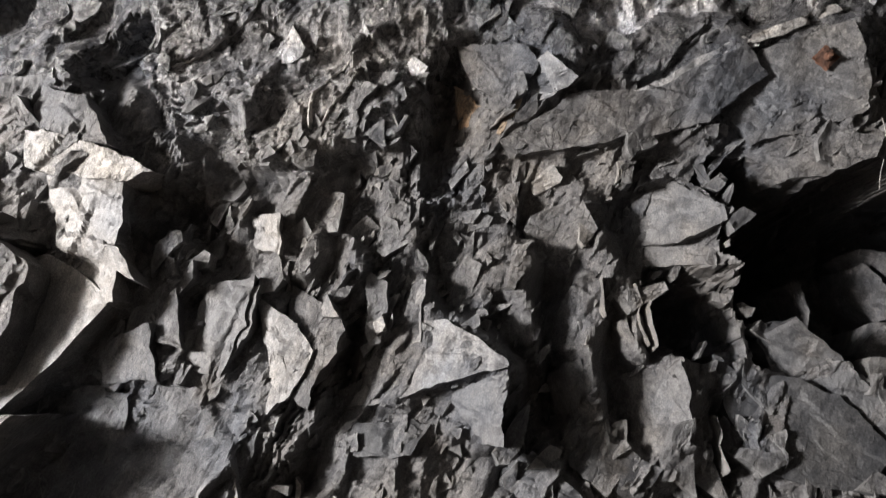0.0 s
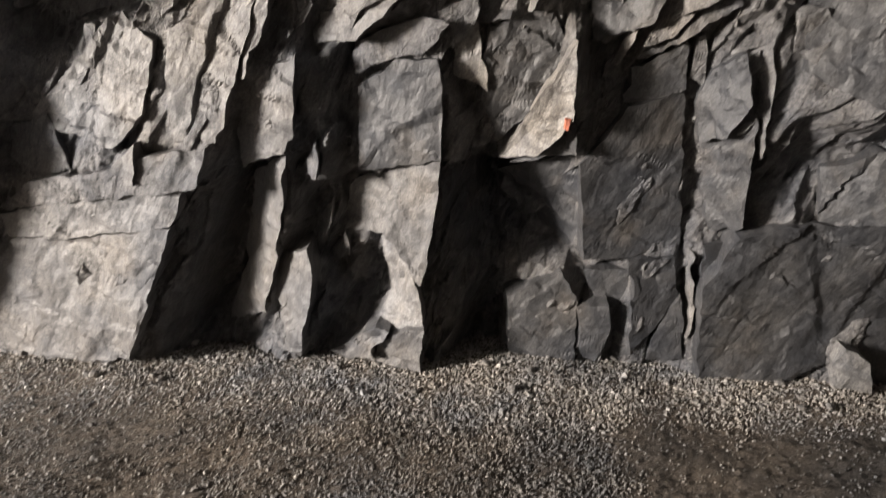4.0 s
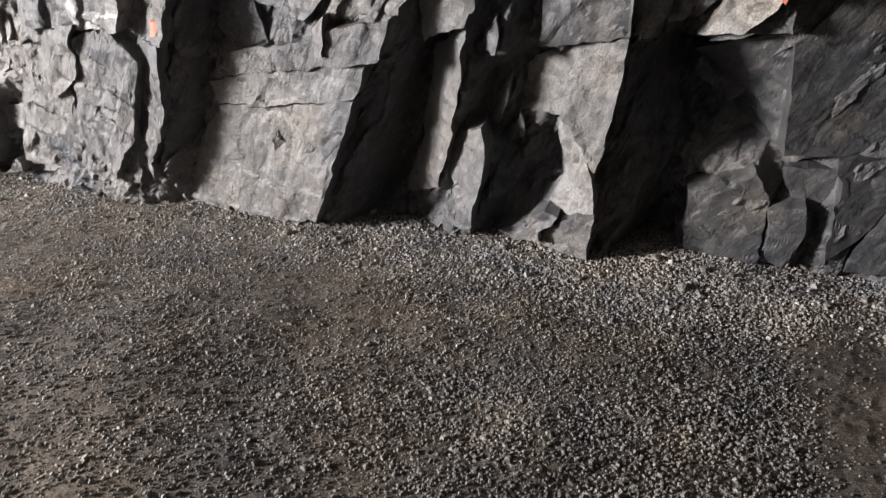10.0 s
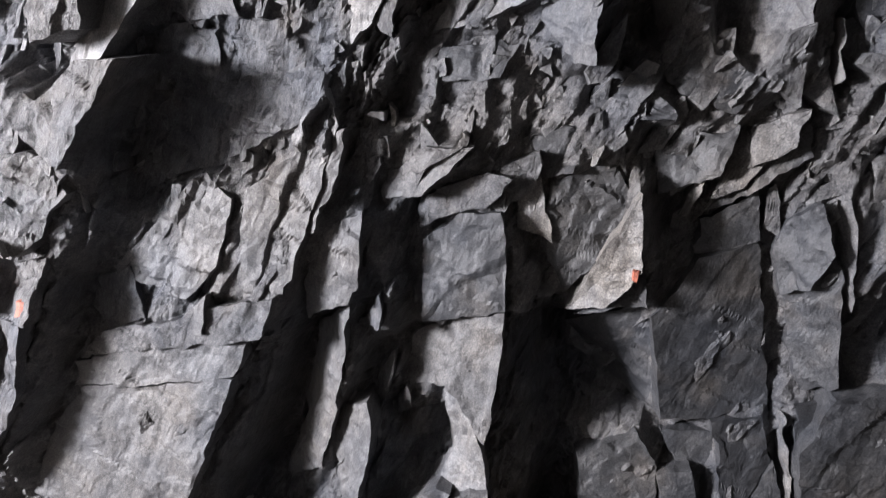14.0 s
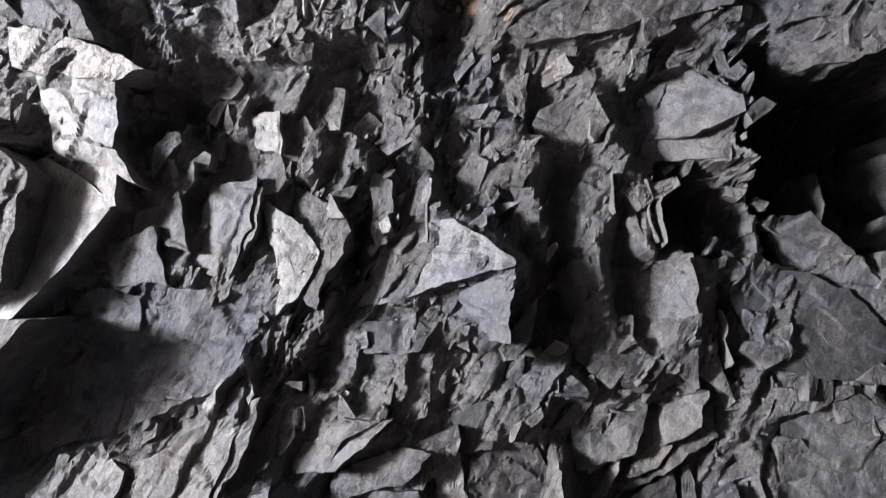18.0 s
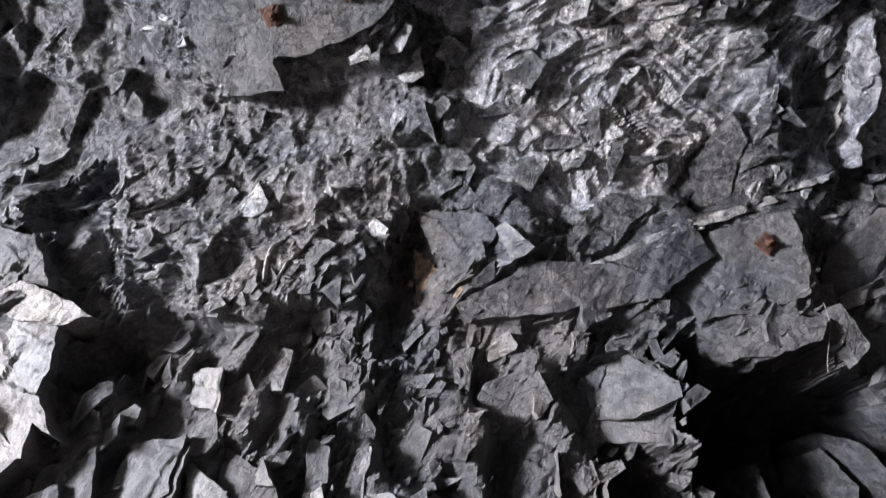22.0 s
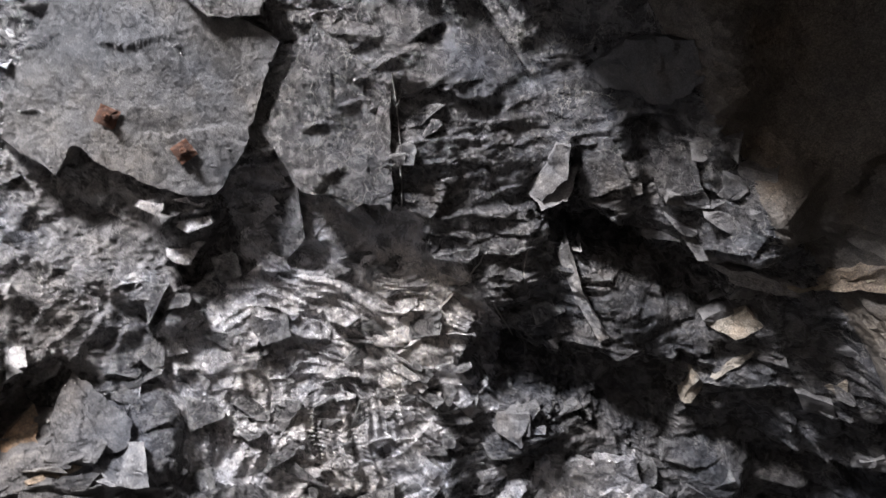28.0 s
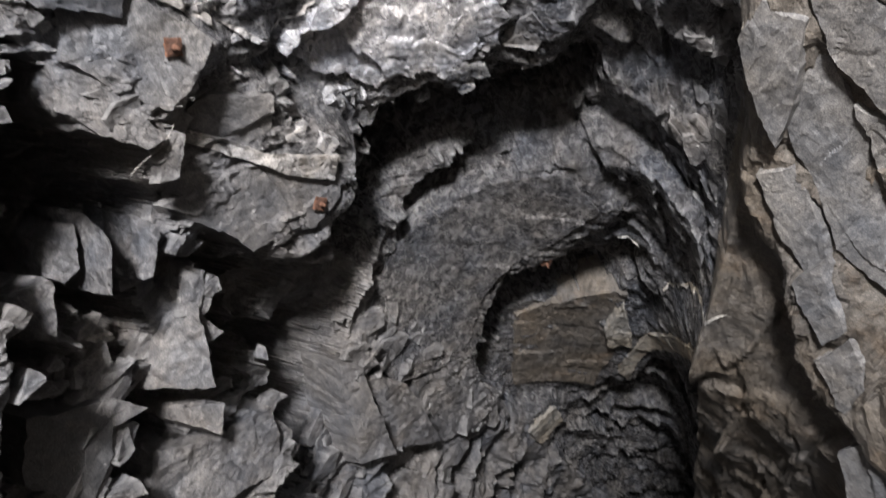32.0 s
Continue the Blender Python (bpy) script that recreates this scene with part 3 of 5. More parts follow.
# column C
rock((-1.09, 1.87, 0.37), (-0.87, 1.98, 0.42), (-0.93, 1.59, 0.41), (-0.98, 1.49, 0.40), (-1.24, 1.38, 0.34), (-1.23, 1.71, 0.34), material=SMOOTH, rough=.8, jag=.02)
rock((-1.23, 1.31, 0.15), (-0.99, 1.47, 0.35), (-1.03, 1.22, 0.37), (-1.11, 0.85, 0.35), (-1.25, 0.44, 0.30), (-1.58, 0.24, 0.05), (-1.40, 0.67, 0.07), material=SMOOTH, rough=.7, jag=.02)
rock((-1.18, 0.80, 0.20), (-0.93, 0.89, 0.35), (-0.90, 0.74, 0.42), (-1.00, 0.27, 0.45), (-1.32, 0.16, 0.20), (-1.14, 0.48, 0.30), (-1.20, 0.60, 0.25), material=SMOOTH, rough=.9, jag=.02)
rock((-0.98, 1.32, 0.20), (-0.81, 1.53, 0.38), (-0.82, 1.35, 0.38), material=SLATE, rough=1, jag=.02)
rock((-1.07, 2.21, 0.25), (-0.81, 2.42, 0.40), (-0.77, 2.23, 0.42), (-0.86, 2.09, 0.40), (-1.00, 2.01, 0.35), (-1.16, 1.96, 0.25), material=SLATE, rough=1.8, jag=.022)
# pillar D
rock((-0.60, 1.79, 0.26), (-0.39, 1.94, 0.31), (-0.17, 1.96, 0.36), (-0.14, 1.83, 0.36), (-0.17, 1.44, 0.36), (-0.62, 1.34, 0.26), material=DARK, rough=.6, jag=.02)
rock((-0.61, 2.03, 0.25), (-0.25, 2.17, 0.36), (-0.12, 2.13, 0.42), (-0.25, 1.99, 0.36), (-0.61, 1.88, 0.26), material=SLATE, rough=.8, jag=.02)
rock((-0.70, 1.21, 0.10), (-0.49, 1.34, 0.20), (-0.17, 1.43, 0.36), (-0.20, 1.10, 0.38), (-0.28, 0.69, 0.40), (-0.50, 0.98, 0.28), (-0.76, 0.88, 0.10), material=SMOOTH, rough=.7, jag=.02)
rock((-0.54, 0.90, 0.14), (-0.44, 0.94, 0.20), (-0.31, 0.72, 0.38), (-0.27, 0.44, 0.44), (-0.61, 0.31, 0.28), (-0.58, 0.45, 0.18), (-0.48, 0.50, 0.20), material=PALE, rough=.7, jag=.02)
rock((-0.88, 0.16, 0.28), (-0.55, 0.41, 0.42), (-0.47, 0.40, 0.44), (-0.59, 0.22, 0.42), (-0.74, 0.16, 0.35), material=SMOOTH, rough=.7, jag=.02)
rock((-0.64, 0.12, 0.30), (-0.45, 0.38, 0.42), (-0.26, 0.44, 0.46), (-0.30, 0.15, 0.48), (-0.46, 0.11, 0.42), material=SMOOTH, rough=.7, jag=.02)
rock((-1.02, 0.80, 0.02), (-0.79, 1.14, 0.20), (-0.79, 1.02, 0.25), (-0.97, 0.60, 0.15), (-1.03, 0.70, 0.05), material=SMOOTH, rough=.9, jag=.02)
rock((-0.84, 0.79, 0.10), (-0.73, 0.91, 0.20), (-0.72, 0.79, 0.20), (-0.82, 0.72, 0.15), material=SLATE, rough=1, jag=.02)
rock((-0.83, 2.16, 0.25), (-0.54, 2.29, 0.40), (-0.34, 2.31, 0.45), (-0.54, 2.19, 0.42), (-0.61, 2.08, 0.38), (-0.79, 2.03, 0.30), material=SLATE, rough=1.4, jag=.022)
# right of pillar D
rock((0.07, 2.16, 0.28), (0.37, 2.18, 0.30), (0.47, 2.01, 0.30), (0.32, 1.72, 0.26), (0.15, 1.48, 0.16), (0.04, 1.77, 0.22), material=DARK, rough=1.8, jag=0.022)
rock((-0.07, 2.17, 0.31), (0.02, 2.14, 0.33), (0.07, 1.78, 0.27), (-0.10, 1.87, 0.24), material=PALE, rough=0.6, jag=0.02)
rock((0.49, 2.07, 0.46), (0.51, 1.66, 0.47), (0.34, 1.46, 0.36), (0.16, 1.39, 0.20), (0.31, 1.70, 0.36), material=PALE, rough=0.6, jag=0.02)
rock((0.53, 1.71, 0.38), (0.54, 1.48, 0.38), (0.21, 1.36, 0.16), (0.41, 1.53, 0.30), material=DARK, rough=.8, jag=.02)
rock((0.16, 1.27, -0.04), (0.58, 1.42, 0.22), (0.68, 0.72, 0.08), (0.43, 0.90, -0.12), material=DARK, rough=0.7, jag=0.022)
rock((0.58, 1.41, 0.30), (0.81, 1.70, 0.29), (1.08, 1.80, 0.25), (1.13, 1.43, 0.25), (1.19, 0.88, 0.25), (0.89, 0.83, 0.28), (0.65, 0.82, 0.30), material=DARK, rough=.6, jag=.02)
rock((0.80, 1.89, 0.20), (1.05, 2.03, 0.27), (1.09, 1.79, 0.27), (0.80, 1.70, 0.22), material=DARK, rough=.7, jag=.022)
rock((0.79, 1.92, 0.16), (0.98, 2.13, 0.30), (1.20, 2.42, 0.36), (1.25, 2.21, 0.38), (1.03, 2.05, 0.34), material=DARK, rough=.8, jag=.022)
rock((0.22, 0.51, 0.20), (0.53, 0.71, 0.24), (0.64, 0.52, 0.25), (0.65, 0.07, 0.26), (0.38, 0.02, 0.23), (0.25, 0.06, 0.20), material=DARK, rough=.7, jag=.02)
rock((0.21, 0.18, 0.00), (0.30, 0.36, 0.12), (0.39, 0.10, 0.18), (0.37, -0.06, 0.14), (0.21, -0.17, 0.00), material=PALE, rough=.6, jag=.02)
rock((0.66, 0.70, 0.18), (0.93, 0.72, 0.22), (0.95, 0.49, 0.22), (0.79, 0.43, 0.20), material=DARK, rough=.7, jag=.02)
rock((0.64, 0.49, 0.28), (0.81, 0.54, 0.32), (0.84, 0.34, 0.32), (0.79, 0.13, 0.31), (0.69, 0.16, 0.28), material=DARK, rough=.8, jag=.02)
rock((0.87, 0.42, 0.18), (0.94, 0.55, 0.28), (0.97, 0.19, 0.32), (0.87, 0.11, 0.22), material=DARK, rough=.8, jag=.02)
rock((0.91, 0.83, 0.32), (1.16, 0.85, 0.29), (1.20, 0.58, 0.29), (1.10, 0.38, 0.31), (0.97, 0.23, 0.33), material=DARK, rough=.8, jag=.02)
rock((1.10, 0.34, 0.30), (1.21, 0.60, 0.32), (1.29, 0.19, 0.33), (1.08, 0.16, 0.31), material=DARK, rough=.8, jag=.02)
rock((1.24, 0.77, 0.20), (1.23, 0.88, 0.37), (1.28, 0.57, 0.38), (1.28, 0.33, 0.36), (1.26, 0.56, 0.24), material=PALE, rough=1, jag=.02)
rock((1.28, 0.95, 0.36), (1.42, 0.97, 0.35), (1.51, 0.51, 0.36), (1.61, 0.39, 0.36), (1.50, 0.11, 0.37), (1.35, 0.15, 0.38), material=DARK, rough=.7, jag=.02)
rock((1.14, 1.72, 0.26), (1.19, 1.91, 0.28), (1.30, 1.99, 0.40), (1.34, 1.77, 0.46), (1.26, 1.59, 0.42), (1.18, 1.53, 0.30), material=DARK, rough=.8, jag=.022)
rock((1.25, 1.41, 0.20), (1.36, 1.56, 0.28), (1.45, 1.54, 0.31), (1.51, 1.07, 0.31), (1.40, 0.95, 0.28), (1.35, 1.15, 0.22), material=DARK, rough=.8, jag=.022)
rock((1.42, 1.05, 0.45), (1.68, 1.10, 0.45), (1.98, 1.12, 0.45), (2.34, 1.10, 0.46), (2.70, 0.03, 0.48), (1.98, 0.13, 0.48), (1.35, 0.13, 0.46), (1.28, 0.69, 0.44), material=DARK, rough=.8, jag=.022)
rock((1.81, 1.40, 0.30), (2.05, 1.51, 0.45), (2.29, 1.38, 0.55), (2.26, 1.17, 0.55), (1.85, 1.10, 0.40), material=DARK, rough=.8, jag=.022)
rock((2.04, 0.29, 0.55), (2.05, 0.42, 0.60), (2.19, 0.36, 0.62), (2.27, 0.12, 0.62), (2.08, 0.10, 0.58), material=SOUTH, rough=1, jag=.02)
rock((1.18, 1.67, 0.26), (1.33, 1.87, 0.40), (1.40, 1.64, 0.42), (1.44, 1.10, 0.42), (1.33, 1.01, 0.30), (1.24, 1.31, 0.24), material=DARK, rough=.8, jag=.022)
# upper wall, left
# the next two take a paler slate because they face the work light
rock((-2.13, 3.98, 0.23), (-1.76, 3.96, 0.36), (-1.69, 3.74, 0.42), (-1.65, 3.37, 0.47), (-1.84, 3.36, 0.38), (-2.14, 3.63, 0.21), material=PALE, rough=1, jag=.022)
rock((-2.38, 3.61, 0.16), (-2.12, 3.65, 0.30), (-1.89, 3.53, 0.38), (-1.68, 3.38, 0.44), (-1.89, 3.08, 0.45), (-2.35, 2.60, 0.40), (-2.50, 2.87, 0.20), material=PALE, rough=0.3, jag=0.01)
rock((-1.71, 3.77, 0.20), (-1.42, 3.61, 0.34), (-1.32, 3.14, 0.38), (-1.54, 3.20, 0.30), (-1.78, 3.39, 0.16), material=SLATE, rough=.9, jag=.022)
rock((-1.93, 3.27, 0.15), (-1.59, 3.33, 0.25), (-1.51, 3.15, 0.32), (-1.66, 2.93, 0.32), (-1.94, 3.06, 0.18), material=SLATE, rough=1, jag=.022)
swelling((-1.56, 3.27, 0.20), (-1.32, 3.17, 0.34), (-1.35, 2.96, 0.34), (-1.54, 2.98, 0.25))
rock((-1.36, 3.41, 0.15), (-0.96, 3.48, 0.34), (-1.01, 3.19, 0.36), (-1.18, 3.00, 0.32), (-1.41, 3.14, 0.18), material=SMOOTH, rough=.9, jag=.022)
rock((-1.03, 3.37, 0.16), (-0.81, 3.28, 0.30), (-0.67, 3.10, 0.38), (-0.71, 2.87, 0.38), (-0.87, 3.00, 0.30), (-0.99, 3.21, 0.22), material=PALE, rough=.8, jag=.022)
swelling((-1.02, 3.89, 0.10), (-0.79, 3.80, 0.28), (-0.65, 3.69, 0.38), (-0.77, 3.53, 0.34), (-1.00, 3.62, 0.20))
rock((-1.45, 2.76, 0.15), (-1.09, 2.83, 0.26), (-0.99, 2.53, 0.32), (-1.26, 2.47, 0.24), (-1.41, 2.56, 0.16), material=SLATE, rough=1, jag=.022)
rock((-0.82, 3.50, 0.20), (-0.56, 3.35, 0.36), (-0.49, 3.21, 0.44), (-0.64, 2.95, 0.44), (-0.67, 2.84, 0.44), (-0.86, 3.06, 0.28), material=SLATE, rough=1, jag=.022)
swelling((-1.01, 2.71, 0.25), (-0.70, 2.84, 0.42), (-0.78, 2.62, 0.44), (-0.85, 2.45, 0.44), (-1.04, 2.52, 0.28))
swelling((-1.21, 3.74, 0.10), (-0.98, 3.76, 0.25), (-0.97, 3.52, 0.30), (-1.18, 3.51, 0.20))
rock((-0.65, 3.34, 0.30), (-0.60, 3.42, 0.40), (-0.53, 3.28, 0.46), (-0.61, 3.29, 0.40), material=PALE, rough=1, jag=.02)
swelling((-0.58, 3.73, 0.20), (-0.48, 3.62, 0.40), (-0.47, 3.45, 0.42), (-0.60, 3.36, 0.30), (-0.65, 3.56, 0.20))
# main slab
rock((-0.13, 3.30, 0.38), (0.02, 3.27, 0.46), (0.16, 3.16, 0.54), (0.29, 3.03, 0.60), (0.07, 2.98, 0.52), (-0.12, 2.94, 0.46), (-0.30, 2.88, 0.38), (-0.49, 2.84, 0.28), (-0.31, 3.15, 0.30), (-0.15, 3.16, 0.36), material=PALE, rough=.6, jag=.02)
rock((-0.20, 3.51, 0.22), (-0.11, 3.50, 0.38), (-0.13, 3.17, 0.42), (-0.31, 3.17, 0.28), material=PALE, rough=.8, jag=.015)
rock((-0.01, 2.90, 0.36), (0.29, 3.02, 0.60), (0.27, 2.82, 0.60), (0.26, 2.66, 0.60), (0.16, 2.66, 0.50), (0.12, 2.75, 0.42), material=SMOOTH, rough=.6, jag=.02)
rock((-0.37, 3.27, 0.40), (-0.32, 3.29, 0.44), (-0.30, 3.23, 0.44), (-0.35, 3.21, 0.40), material=QUARTZ, rough=1, jag=.016)
rock((-0.48, 3.24, 0.10), (-0.36, 3.25, 0.30), (-0.41, 3.05, 0.28), (-0.48, 2.96, 0.20), (-0.52, 3.09, 0.10), material=SMOOTH, rough=.8, jag=.02)
swelling((-0.45, 2.69, 0.26), (-0.04, 2.86, 0.36), (0.02, 2.74, 0.40), (-0.09, 2.63, 0.40), (-0.42, 2.52, 0.28))
swelling((-0.47, 2.46, 0.24), (-0.16, 2.52, 0.34), (-0.13, 2.35, 0.38), (-0.30, 2.29, 0.34), (-0.49, 2.37, 0.24))
swelling((-0.07, 2.64, 0.30), (0.15, 2.66, 0.38), (0.23, 2.58, 0.42), (0.20, 2.40, 0.40), (-0.05, 2.46, 0.32))
swelling((0.29, 2.60, 0.28), (0.43, 2.66, 0.36), (0.58, 2.52, 0.42), (0.47, 2.37, 0.42), (0.29, 2.37, 0.32))
rock((-0.76, 2.17, 0.30), (-0.52, 2.28, 0.42), (-0.29, 2.30, 0.46), (-0.35, 2.25, 0.46), (-0.56, 2.07, 0.42), (-0.76, 2.03, 0.32), material=SMOOTH, rough=.8, jag=.02)
swelling((-0.74, 2.46, 0.15), (-0.53, 2.55, 0.30), (-0.44, 2.70, 0.34), (-0.53, 2.76, 0.30), (-0.71, 2.55, 0.15))
swelling((0.67, 2.59, 0.25), (0.94, 2.59, 0.38), (0.96, 2.40, 0.38), (0.76, 2.37, 0.30))
rock((0.77, 2.26, 0.15), (0.98, 2.33, 0.30), (1.07, 2.17, 0.36), (0.95, 2.06, 0.32), (0.75, 1.98, 0.20), material=SLATE, rough=1, jag=.022)
rock((0.71, 1.89, 0.20), (0.79, 2.17, 0.30), (0.82, 2.13, 0.34), (0.73, 1.91, 0.28), material=PALE, rough=.8, jag=.02)
# upper right
rock((0.87, 3.06, 0.12), (1.08, 3.04, 0.34), (1.14, 3.09, 0.46), (1.15, 2.92, 0.48), (1.12, 2.68, 0.47), (0.97, 2.59, 0.34), (0.89, 2.79, 0.14), material=SMOOTH, rough=.7, jag=.022)
rock((0.56, 3.06, 0.12), (0.67, 3.09, 0.36), (0.71, 2.96, 0.40), (0.65, 2.87, 0.36), (0.57, 2.79, 0.14), material=SMOOTH, rough=.7, jag=.022)
swelling((0.55, 3.54, 0.12), (0.72, 3.55, 0.30), (0.73, 3.26, 0.36), (0.66, 3.10, 0.32), (0.52, 3.18, 0.12))
# three slivers for the lit faces of blocks, the light put into their colour
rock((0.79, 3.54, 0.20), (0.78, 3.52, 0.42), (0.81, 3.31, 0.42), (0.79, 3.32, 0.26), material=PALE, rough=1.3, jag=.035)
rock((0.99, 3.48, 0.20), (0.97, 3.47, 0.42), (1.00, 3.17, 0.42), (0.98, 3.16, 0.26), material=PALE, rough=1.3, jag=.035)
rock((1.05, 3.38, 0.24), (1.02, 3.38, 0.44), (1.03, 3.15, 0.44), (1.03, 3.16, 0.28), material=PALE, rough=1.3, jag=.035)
rock((0.88, 3.31, 0.16), (0.92, 3.31, 0.36), (0.95, 3.17, 0.36), (0.87, 3.17, 0.16), material=SMOOTH, rough=.8, jag=.02)
rock((1.34, 3.12, 0.36), (1.48, 3.00, 0.40), (1.72, 3.01, 0.44), (1.87, 2.90, 0.48), (2.03, 2.66, 0.52), (1.93, 2.44, 0.52), (1.65, 2.50, 0.47), (1.45, 2.61, 0.42), (1.36, 2.86, 0.38), material=DARK, rough=.6, jag=.022)
rock((1.32, 2.80, 0.22), (1.29, 2.81, 0.44), (1.31, 2.54, 0.44), (1.32, 2.52, 0.30), material=PALE, rough=1.2, jag=.022)
rock((1.55, 2.26, 0.36), (1.86, 2.40, 0.50), (2.03, 2.30, 0.58), (1.91, 1.77, 0.60), (1.58, 1.90, 0.44), material=DARK, rough=.7, jag=.022)
rock((1.51, 2.44, 0.35), (1.84, 2.44, 0.50), (1.84, 2.40, 0.50), (1.53, 2.30, 0.40), material=SLATE, rough=1.2, jag=.022)
rock((1.25, 2.50, 0.24), (1.35, 2.45, 0.34), (1.27, 2.28, 0.34), (1.24, 2.11, 0.34), (1.24, 2.27, 0.26), material=PALE, rough=1.5, jag=.02)
rock((1.33, 2.05, 0.30), (1.41, 2.06, 0.38), (1.46, 1.75, 0.42), (1.46, 1.48, 0.42), (1.41, 1.62, 0.36), (1.38, 1.89, 0.32), material=SMOOTH, rough=.9, jag=.022)
swelling((0.62, 3.58, 0.20), (0.48, 3.78, 0.20), (0.72, 3.78, 0.30), (0.74, 3.58, 0.30))
rock((1.04, 3.82, 0.20), (1.31, 3.77, 0.36), (1.39, 3.69, 0.42), (1.35, 3.59, 0.40), (1.07, 3.62, 0.20), material=SMOOTH, rough=.9, jag=.022)
swelling((0.18, 3.71, 0.30), (0.40, 3.68, 0.40), (0.43, 3.59, 0.40), (0.19, 3.61, 0.32))
swelling((-0.03, 3.63, 0.16), (0.17, 3.69, 0.28), (0.27, 3.50, 0.34), (0.16, 3.37, 0.30), (-0.01, 3.46, 0.18))
swelling((0.22, 3.45, 0.20), (0.33, 3.48, 0.32), (0.46, 3.21, 0.38), (0.48, 3.07, 0.38), (0.33, 3.26, 0.25))
# brow
rock((-2.29, 4.36, 0.36), (-1.95, 4.29, 0.43), (-1.51, 4.08, 0.48), (-1.70, 4.02, 0.46), (-2.05, 4.08, 0.41), (-2.25, 4.14, 0.37), material=QUARTZ, rough=1.2, jag=.02)
rock((-2.14, 4.09, 0.36), (-1.67, 4.02, 0.46), (-1.67, 3.66, 0.46), (-1.55, 3.46, 0.51), (-1.78, 3.56, 0.39), (-2.06, 3.69, 0.33), material=PALE, rough=1.2, jag=.022)
rock((-2.30, 4.69, 0.28), (-1.96, 4.57, 0.40), (-1.77, 4.24, 0.46), (-2.08, 4.29, 0.40), (-2.29, 4.41, 0.30), material=SLATE, rough=1, jag=.022)
rock((0.05, 4.73, 0.10), (0.25, 4.54, 0.28), (0.41, 4.59, 0.32), (0.29, 4.35, 0.32), (0.07, 4.40, 0.16), material=OCHRE, rough=1.4, jag=.022)
rock((0.45, 4.75, 0.30), (0.53, 4.87, 0.40), (0.63, 4.75, 0.46), (0.69, 4.68, 0.46), (0.57, 4.57, 0.42), (0.46, 4.56, 0.32), material=PALE, rough=1, jag=.022)
rock((0.06, 4.95, 0.18), (0.43, 4.95, 0.30), (0.50, 4.81, 0.36), (0.34, 4.55, 0.36), (0.13, 4.72, 0.24), material=SLATE, rough=.8, jag=.022)
rock((0.28, 4.32, 0.30), (0.70, 4.61, 0.38), (1.09, 4.63, 0.40), (1.59, 4.91, 0.44), (1.68, 4.72, 0.46), (1.36, 4.39, 0.46), (0.84, 4.29, 0.42), (0.40, 4.24, 0.34), material=SLATE, rough=.9, jag=.022)
rock((1.47, 4.50, 0.36), (1.69, 4.89, 0.42), (2.11, 5.05, 0.52), (2.16, 4.79, 0.56), (2.16, 4.44, 0.58), (1.92, 4.32, 0.52), (1.61, 4.29, 0.44), material=SMOOTH, rough=.7, jag=.022)
rock((1.60, 4.25, 0.36), (1.76, 4.29, 0.48), (2.07, 4.29, 0.60), (2.19, 4.24, 0.62), (2.13, 4.14, 0.62), (1.94, 4.06, 0.50), (1.73, 4.06, 0.44), material=SLATE, rough=1, jag=.022)
rock((1.02, 4.04, 0.14), (1.23, 4.10, 0.30), (1.39, 3.87, 0.54), (1.40, 3.79, 0.56), (1.19, 3.71, 0.40), (1.04, 3.73, 0.20), material=SMOOTH, rough=.8, jag=.022)
swelling((0.35, 4.24, 0.24), (0.95, 4.22, 0.34), (1.38, 4.15, 0.38), (1.18, 4.08, 0.34), (0.83, 4.10, 0.30), (0.41, 4.16, 0.26))
swelling((0.50, 3.92, 0.20), (0.72, 3.85, 0.34), (0.74, 3.69, 0.36), (0.49, 3.72, 0.24))
swelling((-1.34, 3.94, 0.18), (-1.09, 3.94, 0.30), (-1.05, 3.74, 0.32), (-1.25, 3.74, 0.20))
rock((-1.09, 3.90, 0.20), (-0.87, 3.86, 0.34), (-0.88, 3.64, 0.34), (-1.03, 3.70, 0.24), material=PALE, rough=1, jag=.022)
swelling((-0.39, 4.01, 0.20), (-0.20, 4.03, 0.36), (-0.22, 3.80, 0.36), (-0.44, 3.78, 0.20))
# roof: the bolted plate and what surrounds it
rock((-1.49, 6.52, 0.25), (-1.44, 6.82, 0.25), (-0.95, 6.99, 0.30), (-0.52, 7.15, 0.32), (-0.40, 6.89, 0.34), (-0.21, 6.54, 0.36), (-0.16, 6.25, 0.36), (-0.24, 6.11, 0.36), (-0.54, 5.93, 0.36), (-0.79, 5.86, 0.36), (-0.75, 5.68, 0.34), (-1.02, 5.61, 0.30), (-1.23, 5.83, 0.27), material=PLATE, rough=.5, jag=.02)
rock((-1.51, 6.99, 0.20), (-0.72, 7.31, 0.32), (-0.67, 7.17, 0.36), (-0.85, 6.93, 0.36), (-1.45, 6.83, 0.24), material=ROOF, rough=1, jag=.022)
rock((-0.48, 7.37, 0.33), (0.05, 7.47, 0.33), (0.55, 6.99, 0.36), (0.14, 6.67, 0.36), (-0.25, 6.72, 0.33), material=ROOF, rough=.9, jag=.022)
rock((2.50, 6.52, 0.14), (2.85, 7.03, 0.24), (3.24, 7.06, 0.31), (3.53, 6.55, 0.31), (3.32, 6.06, 0.29), (2.78, 5.87, 0.17), material=SHINY, rough=1, jag=.07)
rock((2.04, 6.62, 0.20), (2.12, 6.75, 0.34), (2.24, 6.57, 0.34), (2.11, 6.50, 0.24), material=PALE, rough=.7, jag=.02)
